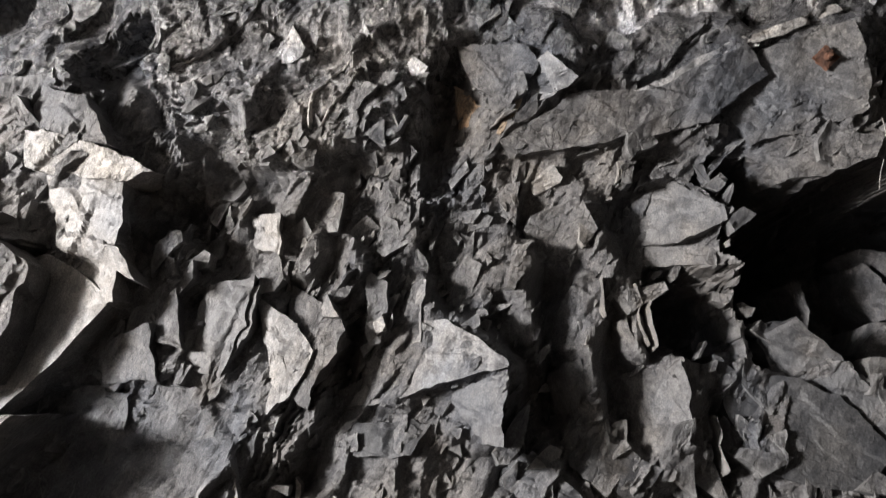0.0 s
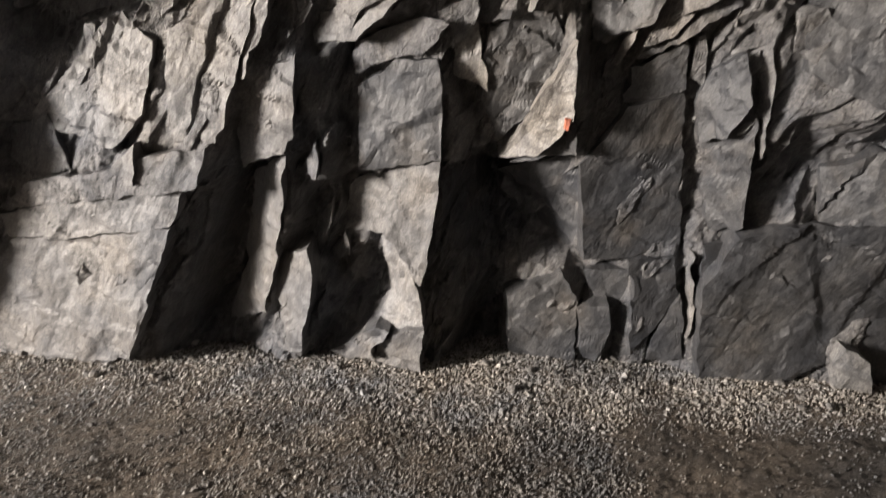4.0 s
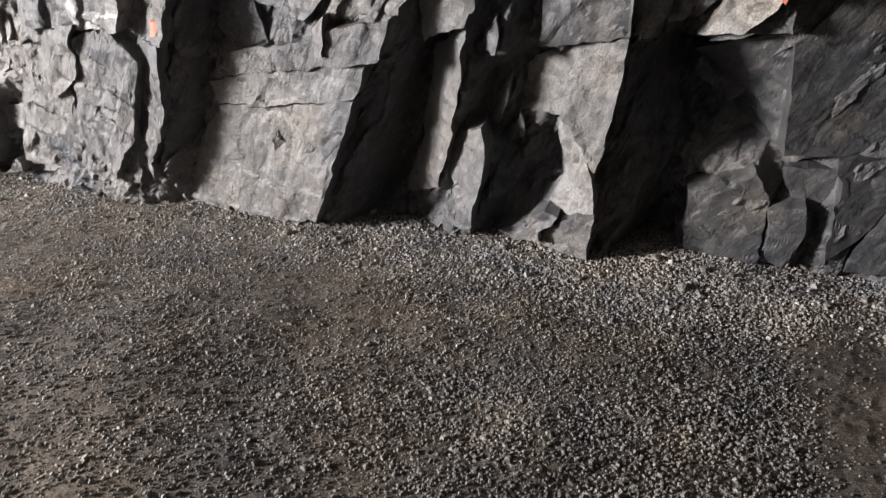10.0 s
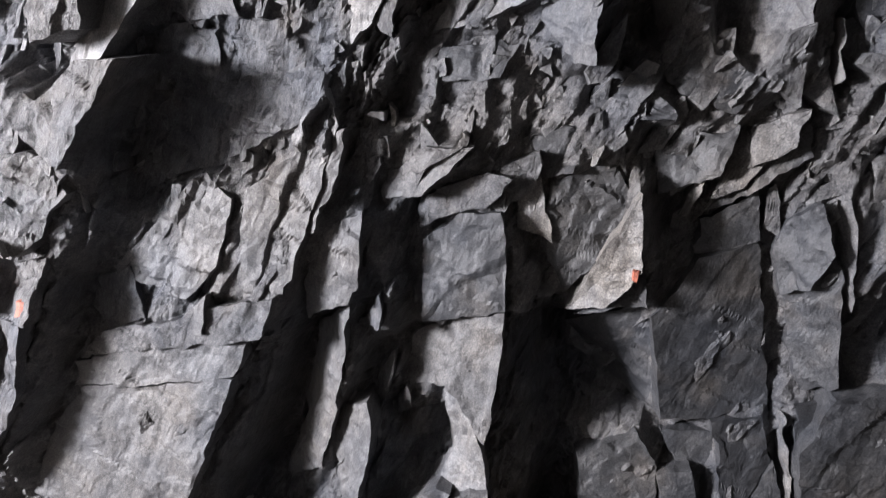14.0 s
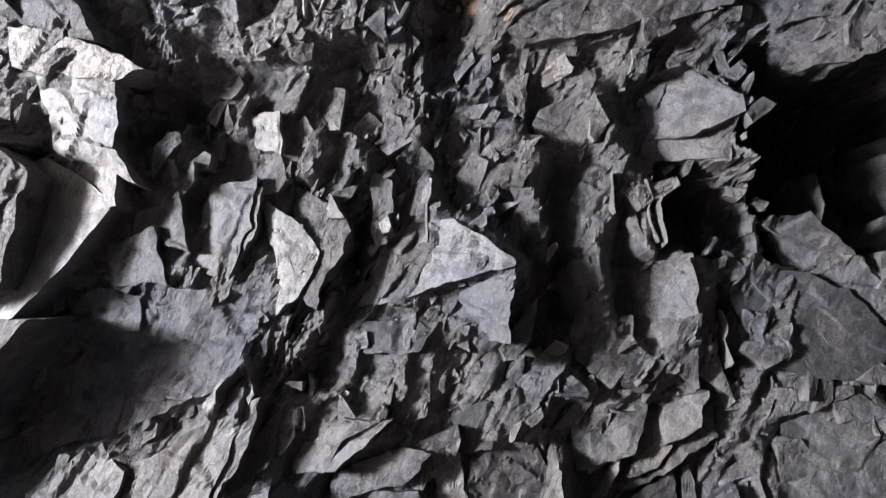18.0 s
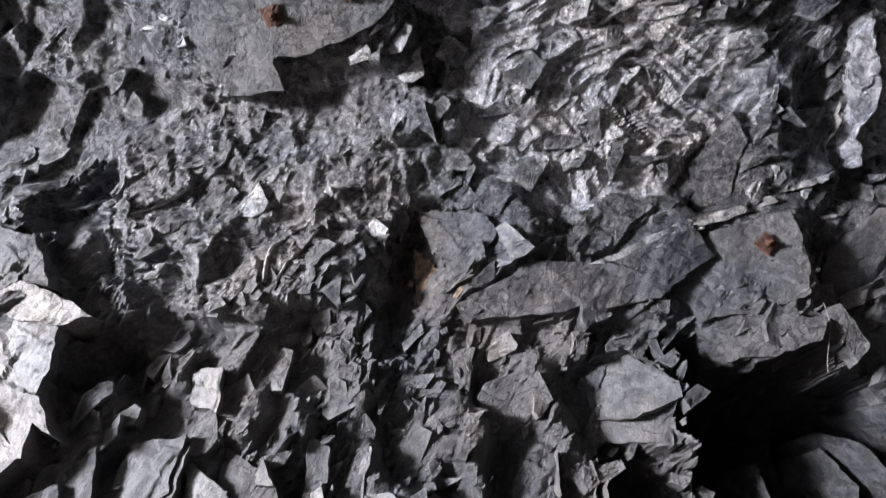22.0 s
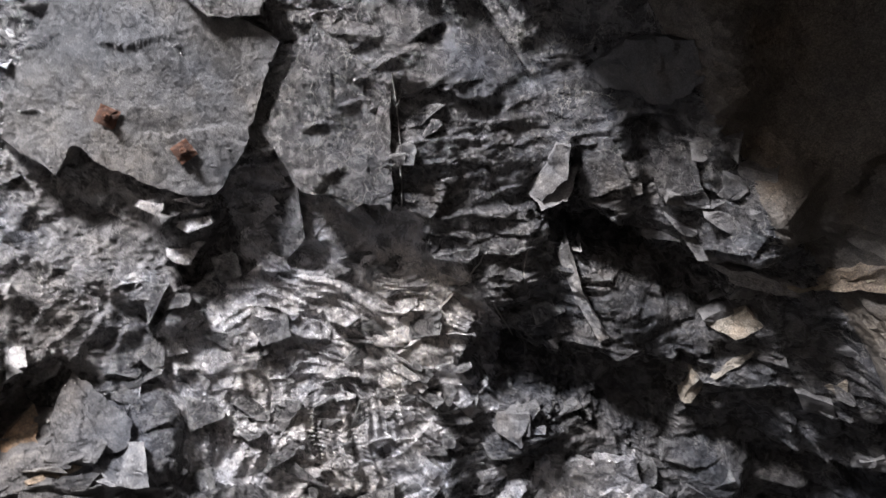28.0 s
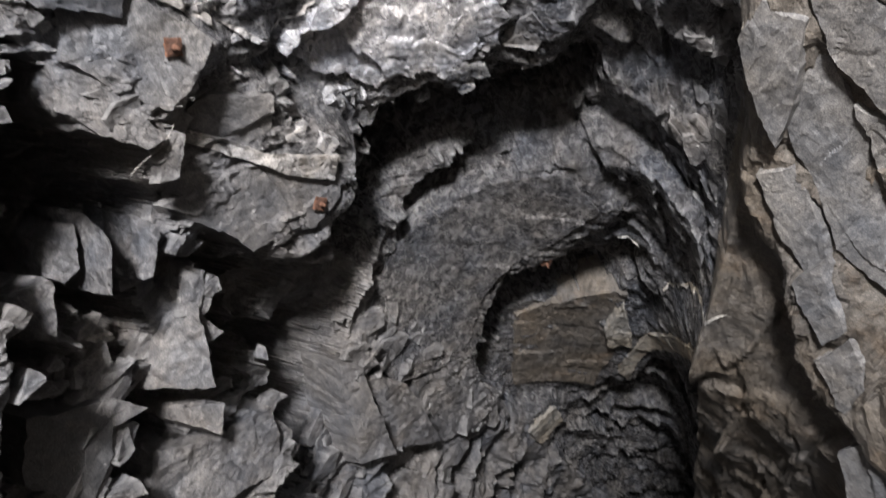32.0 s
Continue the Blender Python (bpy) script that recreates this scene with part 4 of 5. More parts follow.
rock((0.96, 7.78, 0.16), (1.03, 8.06, 0.30), (1.16, 7.87, 0.32), (1.10, 7.71, 0.30), (0.99, 7.69, 0.20), material=PALE, rough=.7, jag=.02)
rock((1.70, 5.37, 0.10), (1.86, 5.77, 0.22), (1.96, 5.59, 0.28), (1.87, 5.17, 0.28), (1.71, 5.09, 0.18), material=ROOF, rough=1, jag=.022)
rock((1.01, 4.64, 0.34), (1.26, 4.78, 0.36), (1.58, 4.98, 0.40), (1.64, 4.95, 0.40), (1.29, 4.73, 0.38), (1.06, 4.62, 0.36), material=QUARTZ, rough=1.6, jag=.022)
rock((1.59, 4.98, 0.38), (1.81, 5.06, 0.40), (2.07, 5.18, 0.42), (2.11, 5.14, 0.42), (1.84, 5.01, 0.42), (1.63, 4.93, 0.40), material=QUARTZ, rough=1.6, jag=.022)
rock((2.10, 5.20, 0.38), (2.29, 5.30, 0.40), (2.44, 5.39, 0.40), (2.45, 5.36, 0.40), (2.28, 5.25, 0.42), material=QUARTZ, rough=1.6, jag=.022)
rock((2.64, 5.69, 0.09), (2.51, 6.32, 0.17), (2.55, 6.41, 0.24), (2.69, 5.98, 0.26), (2.68, 5.42, 0.24), (2.65, 5.42, 0.15), material=SHINY, rough=1.2, jag=.07)
rock((1.43, 7.61, 0.20), (1.39, 7.71, 0.28), (1.69, 7.58, 0.32), (2.04, 7.53, 0.34), (2.03, 7.46, 0.30), (1.73, 7.50, 0.24), material=QUARTZ, rough=.8, jag=.012)
rock((1.00, 7.65, 0.16), (0.92, 7.93, 0.28), (0.85, 8.04, 0.32), (0.90, 8.12, 0.36), (1.04, 7.96, 0.36), (1.06, 7.75, 0.30), material=PALE, rough=.6, jag=.02)
rock((2.36, 8.09, 0.20), (2.33, 8.38, 0.24), (2.43, 8.41, 0.26), (2.43, 8.21, 0.30), material=CREAM, rough=1, jag=.022)
rock((2.32, 8.73, 0.22), (2.24, 8.94, 0.24), (2.24, 9.17, 0.26), (2.29, 9.39, 0.28), (2.39, 9.35, 0.28), (2.33, 8.93, 0.30), material=OCHRE, rough=1, jag=.022)
rock((1.96, 8.31, 0.20), (2.10, 8.54, 0.30), (2.28, 8.77, 0.30), (2.33, 8.71, 0.30), (2.17, 8.43, 0.24), material=QUARTZ, rough=2, jag=.022)
rock((2.66, 7.86, 0.20), (2.60, 8.24, 0.24), (2.67, 8.11, 0.24), (2.68, 7.89, 0.26), material=CREAM, rough=1, jag=.022)
rock((2.76, 7.62, 0.20), (2.60, 7.82, 0.30), (2.72, 7.82, 0.22), (2.78, 7.66, 0.26), material=CREAM, rough=1, jag=.022)
rock((2.93, 8.47, 0.22), (2.91, 8.66, 0.24), (3.01, 8.57, 0.24), material=CREAM, rough=1, jag=.022)
rock((2.02, 6.60, 0.20), (2.10, 6.77, 0.34), (2.22, 6.67, 0.34), (2.16, 6.49, 0.22), material=PALE, rough=.5, jag=.012)
rock((-0.23, 6.98, 0.33), (0.09, 7.32, 0.33), (0.47, 7.08, 0.36), (0.40, 6.79, 0.36), (0.09, 6.71, 0.33), material=ROOF, rough=.8, jag=.022)
rock((0.90, 8.12, 0.20), (1.01, 8.33, 0.32), (1.27, 8.27, 0.36), (1.21, 7.94, 0.26), material=ROOF, rough=1, jag=.022)
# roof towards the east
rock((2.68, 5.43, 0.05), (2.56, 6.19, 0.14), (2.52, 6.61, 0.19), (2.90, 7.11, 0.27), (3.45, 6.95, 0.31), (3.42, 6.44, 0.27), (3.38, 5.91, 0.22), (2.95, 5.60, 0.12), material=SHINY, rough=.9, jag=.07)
rock((3.46, 6.99, 0.20), (3.26, 7.28, 0.32), (3.43, 7.36, 0.36), (3.58, 7.21, 0.34), (3.53, 6.98, 0.24), material=PALE, rough=1, jag=.02)
rock((3.40, 8.89, 0.10), (2.99, 9.25, 0.30), (3.34, 9.50, 0.36), (3.64, 9.51, 0.36), (3.69, 9.22, 0.20), material=ROOF, rough=.9, jag=.022)
rock((2.35, 4.40, 0.32), (2.77, 4.64, 0.42), (3.45, 5.17, 0.54), (3.64, 4.95, 0.58), (3.63, 4.58, 0.58), (3.28, 4.10, 0.50), (2.74, 4.03, 0.40), material=SMOOTH, rough=.7, jag=.022)
rock((2.34, 4.42, 0.36), (2.63, 4.62, 0.46), (3.04, 4.82, 0.52), (3.35, 5.21, 0.60), (3.47, 5.01, 0.60), (3.19, 4.78, 0.54), (2.77, 4.56, 0.48), (2.39, 4.38, 0.40), material=QUARTZ, rough=.8, jag=.015)
rock((2.41, 4.61, 0.30), (2.40, 4.79, 0.38), (2.69, 5.13, 0.46), (2.87, 4.94, 0.46), (2.81, 4.68, 0.42), (2.49, 4.53, 0.34), material=SMOOTH, rough=.7, jag=.02)
rock((5.08, 5.30, 0.12), (4.99, 6.32, 0.22), (5.12, 7.12, 0.30), (5.73, 7.37, 0.38), (6.08, 6.60, 0.36), (6.22, 5.90, 0.34), (7.04, 4.69, 0.30), (6.16, 3.95, 0.16), (5.38, 4.22, 0.08), material=ROOF, rough=.7, jag=.022)
rock((7.70, 5.83, 0.00), (7.52, 6.58, 0.18), (7.53, 7.44, 0.30), (8.54, 7.29, 0.34), (9.99, 6.40, 0.30), (9.14, 5.12, 0.00), material=BROWN, rough=.8, jag=.022)
rock((8.22, 6.97, 0.38), (7.72, 7.36, 0.38), (8.61, 7.34, 0.38), (8.80, 6.93, 0.38), material=CREAM, rough=0.8, jag=0.03)
rock((9.54, 6.94, 0.38), (6.32, 9.01, 0.38), (6.50, 9.04, 0.38), (9.95, 7.03, 0.38), material=CREAM, rough=0.8, jag=0.03)
rock((9.67, 4.53, 0.30), (10.03, 5.40, 0.30), (10.58, 5.31, 0.30), (10.42, 4.51, 0.30), material=CREAM, rough=0.8, jag=0.03)
rock((8.67, 7.02, 0.30), (8.10, 7.34, 0.38), (8.78, 7.31, 0.38), (8.95, 7.00, 0.34), material=CREAM, rough=1, jag=.02)
rock((2.29, 3.53, 0.00), (2.31, 3.66, 0.14), (2.43, 3.46, 0.18), (2.42, 3.34, 0.16), (2.38, 3.34, 0.02), material=SLATE, rough=.9, jag=.02)
rock((2.19, 3.17, 0.14), (2.26, 3.30, 0.30), (2.43, 3.04, 0.34), (2.37, 2.98, 0.16), material=SLATE, rough=.9, jag=.02)
rock((2.32, 3.74, 0.20), (2.38, 3.65, 0.36), (2.58, 3.38, 0.38), (2.57, 3.36, 0.24), material=SLATE, rough=.8, jag=.012)
rock((3.20, 3.47, 0.16), (3.21, 3.59, 0.34), (3.62, 3.16, 0.40), (3.33, 2.98, 0.14), material=SMOOTH, rough=.8, jag=.02)
rock((2.57, 3.88, 0.18), (2.65, 3.89, 0.34), (2.78, 3.59, 0.36), (2.78, 3.52, 0.20), material=SLATE, rough=.9, jag=.02)
rock((5.15, 3.84, 0.14), (5.29, 3.88, 0.30), (6.28, 3.29, 0.36), (6.00, 3.07, 0.20), material=SMOOTH, rough=.9, jag=.02)
rock((5.53, 3.86, 0.16), (6.13, 4.00, 0.30), (7.15, 3.63, 0.36), (6.50, 3.37, 0.20), material=SLATE, rough=.9, jag=.02)
rock((6.43, 4.12, 0.16), (7.45, 4.55, 0.34), (7.93, 4.18, 0.36), (7.49, 3.69, 0.24), material=SLATE, rough=1, jag=.02)
rock((3.68, 2.64, 0.10), (4.04, 2.88, 0.24), (4.39, 3.21, 0.29), (4.75, 2.79, 0.32), (4.25, 2.44, 0.28), (3.82, 2.33, 0.10), material=SLATE, rough=.9, jag=.022)
rock((3.70, 2.98, 0.20), (3.84, 3.09, 0.36), (3.92, 2.87, 0.36), (3.73, 2.88, 0.24), material=SLATE, rough=.9, jag=.02)
rock((2.68, 2.62, 0.08), (3.02, 2.84, 0.20), (3.21, 2.57, 0.24), (3.24, 2.28, 0.23), (2.85, 2.28, 0.08), material=DARK, rough=.9, jag=.022)
rock((1.62, 4.19, 0.36), (1.85, 4.25, 0.48), (2.19, 4.28, 0.56), (2.13, 4.14, 0.56), (1.89, 4.04, 0.46), material=SLATE, rough=1.2, jag=.022)
# south wall
rock((3.07, 9.04, 0.52), (2.85, 9.19, 0.48), (2.96, 9.46, 0.42), (3.48, 9.54, 0.44), (3.73, 9.50, 0.46), (3.50, 9.35, 0.49), material=SOUTH, rough=.6, jag=.02)
rock((3.10, 9.28, 0.37), (3.16, 9.54, 0.30), (3.95, 10.28, 0.21), (4.58, 10.69, 0.20), (4.43, 10.25, 0.28), (3.80, 9.57, 0.35), material=SOUTH, rough=.6, jag=.02)
rock((2.84, 9.43, 0.39), (2.81, 9.70, 0.30), (3.19, 10.05, 0.24), (3.54, 10.26, 0.24), (3.22, 9.68, 0.35), material=SOUTH, rough=.6, jag=.02)
rock((4.02, 9.41, 0.42), (3.93, 9.62, 0.37), (4.57, 10.33, 0.31), (4.72, 10.25, 0.33), (4.45, 9.72, 0.39), material=SOUTH, rough=.5, jag=.02)
rock((4.70, 10.07, 0.43), (4.49, 10.24, 0.38), (4.90, 10.66, 0.35), (5.08, 10.59, 0.38), material=SOUTH, rough=.6, jag=.02)
rock((5.28, 10.62, 0.37), (4.95, 10.71, 0.32), (5.51, 11.63, 0.27), (5.52, 11.07, 0.34), material=SOUTH, rough=.7, jag=.02)
rock((3.46, 9.85, 0.29), (3.57, 10.37, 0.18), (4.10, 10.67, 0.18), (3.86, 10.28, 0.25), material=SOUTH, rough=.7, jag=.02)
rock((5.88, 11.48, 0.32), (5.48, 11.61, 0.24), (5.59, 12.08, 0.18), (6.14, 11.81, 0.30), material=SOUTH, rough=.7, jag=.02)
# orange paint marks
rock((0.46, 1.68, 0.47), (0.49, 1.68, 0.48), (0.48, 1.62, 0.48), (0.46, 1.63, 0.47), material=PAINT, rough=0.6, jag=0.01, depth=-0.44)
rock((-2.83, 1.53, 0.535), (-2.74, 1.54, 0.545), (-2.76, 1.45, 0.545), (-2.84, 1.44, 0.535), material=PAINT, rough=.8, jag=.012, depth=-0.47)
# broken steps in the roof
rock((0.64, 8.44, 0.12), (0.63, 8.71, 0.26), (0.80, 9.06, 0.36), (0.98, 8.98, 0.38), (1.01, 8.73, 0.36), (0.76, 8.44, 0.20), material=DARK, rough=1, jag=.022)
rock((1.09, 8.50, 0.20), (1.20, 8.73, 0.40), (1.57, 8.59, 0.46), (1.44, 8.36, 0.30), material=ROOF, rough=1, jag=.022)
rock((1.60, 8.53, 0.36), (1.77, 8.83, 0.60), (1.84, 8.68, 0.60), (1.79, 8.41, 0.40), material=ROOF, rough=1, jag=.022)
rock((-3.55, 1.37, 0.44), (-3.26, 1.45, 0.47), (-3.05, 1.26, 0.51), (-3.31, 0.70, 0.51), (-3.60, 0.37, 0.49), (-3.93, 0.39, 0.44), (-3.68, 1.02, 0.44), material=SLATE, rough=1.6, jag=.022)
rock((-3.11, 1.36, 0.39), (-2.78, 1.39, 0.55), (-2.93, 0.96, 0.55), (-3.29, 0.40, 0.51), (-3.33, 0.72, 0.39), material=SLATE, rough=1.6, jag=.022)
rock((-3.83, 1.42, 0.39), (-3.47, 1.48, 0.47), (-3.62, 1.11, 0.47), (-3.93, 0.96, 0.44), material=SLATE, rough=1.6, jag=.022)
rock((-3.47, 1.77, 0.44), (-3.15, 1.83, 0.49), (-3.02, 1.62, 0.51), (-3.15, 1.45, 0.49), (-3.49, 1.43, 0.44), material=PALE, rough=1, jag=.02)
rock((-2.88, 1.72, 0.42), (-2.56, 1.78, 0.57), (-2.73, 1.39, 0.57), (-2.97, 1.35, 0.45), material=SLATE, rough=1.6, jag=.02)
rock((-3.08, 1.99, 0.58), (-2.77, 1.86, 0.63), (-2.74, 1.80, 0.63), (-3.09, 1.91, 0.58), material=PALE, rough=1, jag=.02)
# middle of the wall, west
rock((-1.77, 3.16, 0.30), (-1.51, 3.27, 0.36), (-1.43, 2.98, 0.37), (-1.73, 2.98, 0.30), material=SLATE, rough=.7, jag=.025)
swelling((-1.48, 3.28, 0.30), (-1.32, 3.24, 0.36), (-1.34, 3.03, 0.37), (-1.48, 3.00, 0.32))
rock((-1.27, 3.49, 0.26), (-0.98, 3.53, 0.34), (-1.03, 3.26, 0.36), (-1.14, 3.00, 0.35), (-1.33, 3.06, 0.30), material=SMOOTH, rough=.8, jag=.025)
swelling((-1.04, 3.18, 0.30), (-0.86, 3.24, 0.34), (-0.90, 2.97, 0.37), (-1.15, 2.97, 0.32))
rock((-1.00, 3.43, 0.28), (-0.74, 3.26, 0.36), (-0.67, 3.13, 0.40), (-0.75, 2.91, 0.41), (-0.86, 2.80, 0.41), (-0.91, 3.17, 0.32), material=PALE, rough=.8, jag=.025)
rock((-2.06, 2.81, 0.16), (-1.86, 2.96, 0.22), (-1.59, 2.92, 0.29), (-1.60, 2.75, 0.29), (-1.94, 2.71, 0.20), material=SLATE, rough=.6, jag=.025)
swelling((-1.59, 2.86, 0.24), (-1.38, 2.95, 0.30), (-1.37, 2.80, 0.31), (-1.55, 2.75, 0.26))
rock((-1.43, 2.86, 0.26), (-0.94, 2.96, 0.34), (-0.95, 2.69, 0.37), (-1.20, 2.55, 0.35), (-1.40, 2.43, 0.28), material=SLATE, rough=.7, jag=.025)
swelling((-0.92, 2.80, 0.30), (-0.68, 2.93, 0.42), (-0.71, 2.80, 0.43), (-0.82, 2.52, 0.43), (-0.93, 2.57, 0.35))
swelling((-1.45, 2.40, 0.28), (-0.91, 2.46, 0.39), (-1.16, 2.35, 0.37), (-1.41, 2.27, 0.29))
rock((-1.25, 2.14, 0.40), (-1.17, 2.41, 0.43), (-1.00, 2.58, 0.47), (-0.97, 2.50, 0.47), (-1.12, 2.31, 0.45), (-1.20, 2.12, 0.42), material=PALE, rough=2, jag=.025)
# middle of the wall
rock((-0.46, 2.77, 0.30), (-0.09, 2.79, 0.36), (-0.17, 2.63, 0.39), (-0.46, 2.60, 0.31), material=DARK, rough=.7, jag=.02)
swelling((-0.49, 2.43, 0.30), (-0.23, 2.49, 0.36), (-0.13, 2.30, 0.39), (-0.31, 2.27, 0.34))
rock((0.27, 2.57, 0.30), (0.38, 2.65, 0.36), (0.53, 2.57, 0.40), (0.64, 2.40, 0.41), (0.26, 2.37, 0.32), material=DARK, rough=1, jag=.025)
rock((0.56, 2.68, 0.26), (0.72, 2.90, 0.34), (0.79, 2.70, 0.38), (1.02, 2.56, 0.41), (0.88, 2.43, 0.39), (0.65, 2.51, 0.35), material=DARK, rough=1, jag=.025)
swelling((-0.01, 2.59, 0.28), (0.24, 2.65, 0.34), (0.24, 2.40, 0.37), (-0.01, 2.40, 0.30))
rock((-0.01, 2.37, 0.28), (0.21, 2.37, 0.34), (0.18, 2.16, 0.37), (0.01, 2.13, 0.30), material=DARK, rough=.8, jag=.025)
rock((0.55, 2.34, 0.24), (0.94, 2.34, 0.36), (0.85, 2.13, 0.37), (0.59, 2.04, 0.27), material=DARK, rough=.8, jag=.025)
rock((1.01, 2.34, 0.30), (1.20, 2.43, 0.40), (1.15, 2.24, 0.43), (1.00, 2.16, 0.37), material=SMOOTH, rough=.7, jag=.025)
# glossy middle of the roof
rock((-0.10, 6.39, 0.08), (0.03, 6.68, 0.18), (0.36, 6.48, 0.24), (0.38, 6.27, 0.20), material=ROOF, rough=1, jag=.022)
rock((-2.44, 3.71, 0.50), (-2.23, 3.67, 0.55), (-2.07, 3.53, 0.55), (-2.08, 3.23, 0.55), (-2.16, 2.94, 0.55), (-2.45, 2.89, 0.50), material=SLATE, rough=1, jag=0.022)
rock((1.92, 3.53, 0.05), (1.91, 3.55, 0.20), (1.94, 3.36, 0.24), (1.94, 3.19, 0.14), material=SLATE, rough=.8, jag=.02, depth=.5)
# rim added to throw shade over the broken stone east of it
rock((1.58, 3.20, 0.30), (1.72, 3.30, 0.50), (2.00, 2.91, 0.54), (2.32, 2.24, 0.54), (2.19, 2.12, 0.30), material=DARK, rough=1, jag=.022)
swelling((0.33, 7.66, 0.33), (0.95, 7.86, 0.31), (1.34, 7.31, 0.31), (0.95, 6.96, 0.29), (0.56, 6.89, 0.32))
# unseen ledge over the south wall, added to keep the light off it
rock((-1.6, 8.7, 0.2), (-0.1, 8.85, 0.5), (0.15, 9.3, 0.71), (0.15, 10.6, 0.74), (-1.6, 10.8, 0.3), material=DARK)


# ---- the broken stone between and behind the blocks ----
def gap_to(u, s, poly):
    """Metres from each place to a polygon, nothing inside it."""
    d = np.full(u.shape, 9.0)
    for (x0, y0), (x1, y1) in zip(poly, np.roll(poly, -1, 0)):
        dx, dy = x1 - x0, y1 - y0
        t = np.clip(((u - x0) * dx + (s - y0) * dy) / (dx * dx + dy * dy + 1e-9), 0, 1)
        d = np.minimum(d, np.hypot(u - x0 - t * dx, s - y0 - t * dy))
    return np.where(inside(u, s, poly), 0.0, d)


def backing(reach=0.45, pitch=0.04):
    """How far the stone behind the blocks stands out, carried on from their fronts, and how much it counts."""
    us, ss = np.arange(-7.0, 11.0, pitch), np.arange(-0.3, 10.9, pitch)
    u, s = np.meshgrid(us, ss, indexing="ij")
    total, weight, near = np.zeros(u.shape), np.zeros(u.shape), np.zeros(u.shape)
    for c, _, _, _, depth, _, _, _ in BLOCKS:
        if depth < 0:
            continue
        (u0, s0, _), (u1, s1, _) = c.min(0) - reach, c.max(0) + reach
        i, j = np.searchsorted(us, [u0, u1]), np.searchsorted(ss, [s0, s1])
        cut = np.s_[i[0]:i[1], j[0]:j[1]]
        a = np.c_[c[:, :2], np.ones(len(c))]
        plane = np.linalg.lstsq(a, c[:, 2], rcond=None)[0]
        h = np.clip(plane[0] * u[cut] + plane[1] * s[cut] + plane[2], c[:, 2].min() - 0.02, c[:, 2].max() + 0.02)
        d = gap_to(u[cut], s[cut], c[:, :2])
        w = (d + 0.035) ** -3.0 * (d < reach)
        total[cut] += w * h
        weight[cut] += w
        near[cut] = np.maximum(near[cut], 1 - band(d, 0.15, reach))
    return us, ss, total / np.maximum(weight, 1e-6), near


BACKING = backing()


def behind_blocks(u, s):
    us, ss, h, near = BACKING
    x, y = np.clip((u - us[0]) / (us[1] - us[0]), 0, len(us) - 1.01), np.clip((s - ss[0]) / (ss[1] - ss[0]), 0, len(ss) - 1.01)
    i, j = x.astype(int), y.astype(int)
    fx, fy = x - i, y - j
    return [g[i, j] * (1 - fx) * (1 - fy) + g[i + 1, j] * fx * (1 - fy) + g[i, j + 1] * (1 - fx) * fy + g[i + 1, j + 1] * fx * fy for g in (h, near)]

hollow(0.5, (1.09, 3.56), (1.40, 3.52), (1.42, 3.14), (1.10, 3.15))

hollow(0.24, (1.58, 6.71), (1.86, 7.06), (2.24, 7.44), (2.57, 7.87), (3.03, 7.17), (2.41, 7.10), (1.98, 6.77), (1.72, 6.64))
hollow(0.22, (1.10, 7.68), (1.55, 8.01), (2.05, 8.30), (2.35, 8.17), (1.95, 7.95), (1.62, 7.80))

hollow(0.6, (3.13, 2.92), (3.72, 3.05), (3.90, 2.69), (3.71, 2.35), (3.40, 2.37))
hollow(0.6, (3.45, 3.92), (3.67, 4.17), (4.24, 3.69), (4.62, 3.23), (4.06, 3.07))
hollow(0.6, (4.48, 3.79), (4.96, 4.22), (5.67, 3.20), (5.55, 2.65), (4.96, 2.93))
hollow(0.6, (2.45, 2.72), (2.85, 2.77), (2.83, 2.37), (2.70, 2.29))
hollow(0.6, (2.51, 3.82), (2.92, 3.49), (3.22, 3.14), (3.07, 3.09))
hollow(0.4, (4.92, 5.40), (4.67, 6.07), (4.62, 6.71), (4.50, 7.28), (4.84, 7.43), (4.94, 6.95), (4.95, 6.35), (5.13, 5.63), (5.21, 5.17))


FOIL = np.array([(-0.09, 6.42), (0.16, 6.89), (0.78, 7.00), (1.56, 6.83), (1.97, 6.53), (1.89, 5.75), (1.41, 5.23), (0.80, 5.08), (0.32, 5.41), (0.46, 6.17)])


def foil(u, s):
    """How much the glossy folded schist of the roof, with sheen in its colour, counts."""
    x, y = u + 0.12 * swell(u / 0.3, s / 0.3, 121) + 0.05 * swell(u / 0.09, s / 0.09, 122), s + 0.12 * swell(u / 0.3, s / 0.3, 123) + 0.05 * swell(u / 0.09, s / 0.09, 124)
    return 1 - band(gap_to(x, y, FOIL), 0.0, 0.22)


BROW = np.array([(-1.75, 4.75), (-1.45, 5.35), (-0.95, 5.65), (-0.3, 5.75), (0.12, 5.6), (0.3, 5.2), (0.02, 4.95), (-0.22, 4.35), (-0.75, 4.2), (-1.3, 4.25)])


def brow(u, s):
    """How much the crumpled folds over the top of the wall count."""
    x, y = u + 0.1 * swell(u / 0.25, s / 0.25, 125), s + 0.1 * swell(u / 0.25, s / 0.25, 126)
    return 1 - band(gap_to(x, y, BROW), 0.0, 0.15)


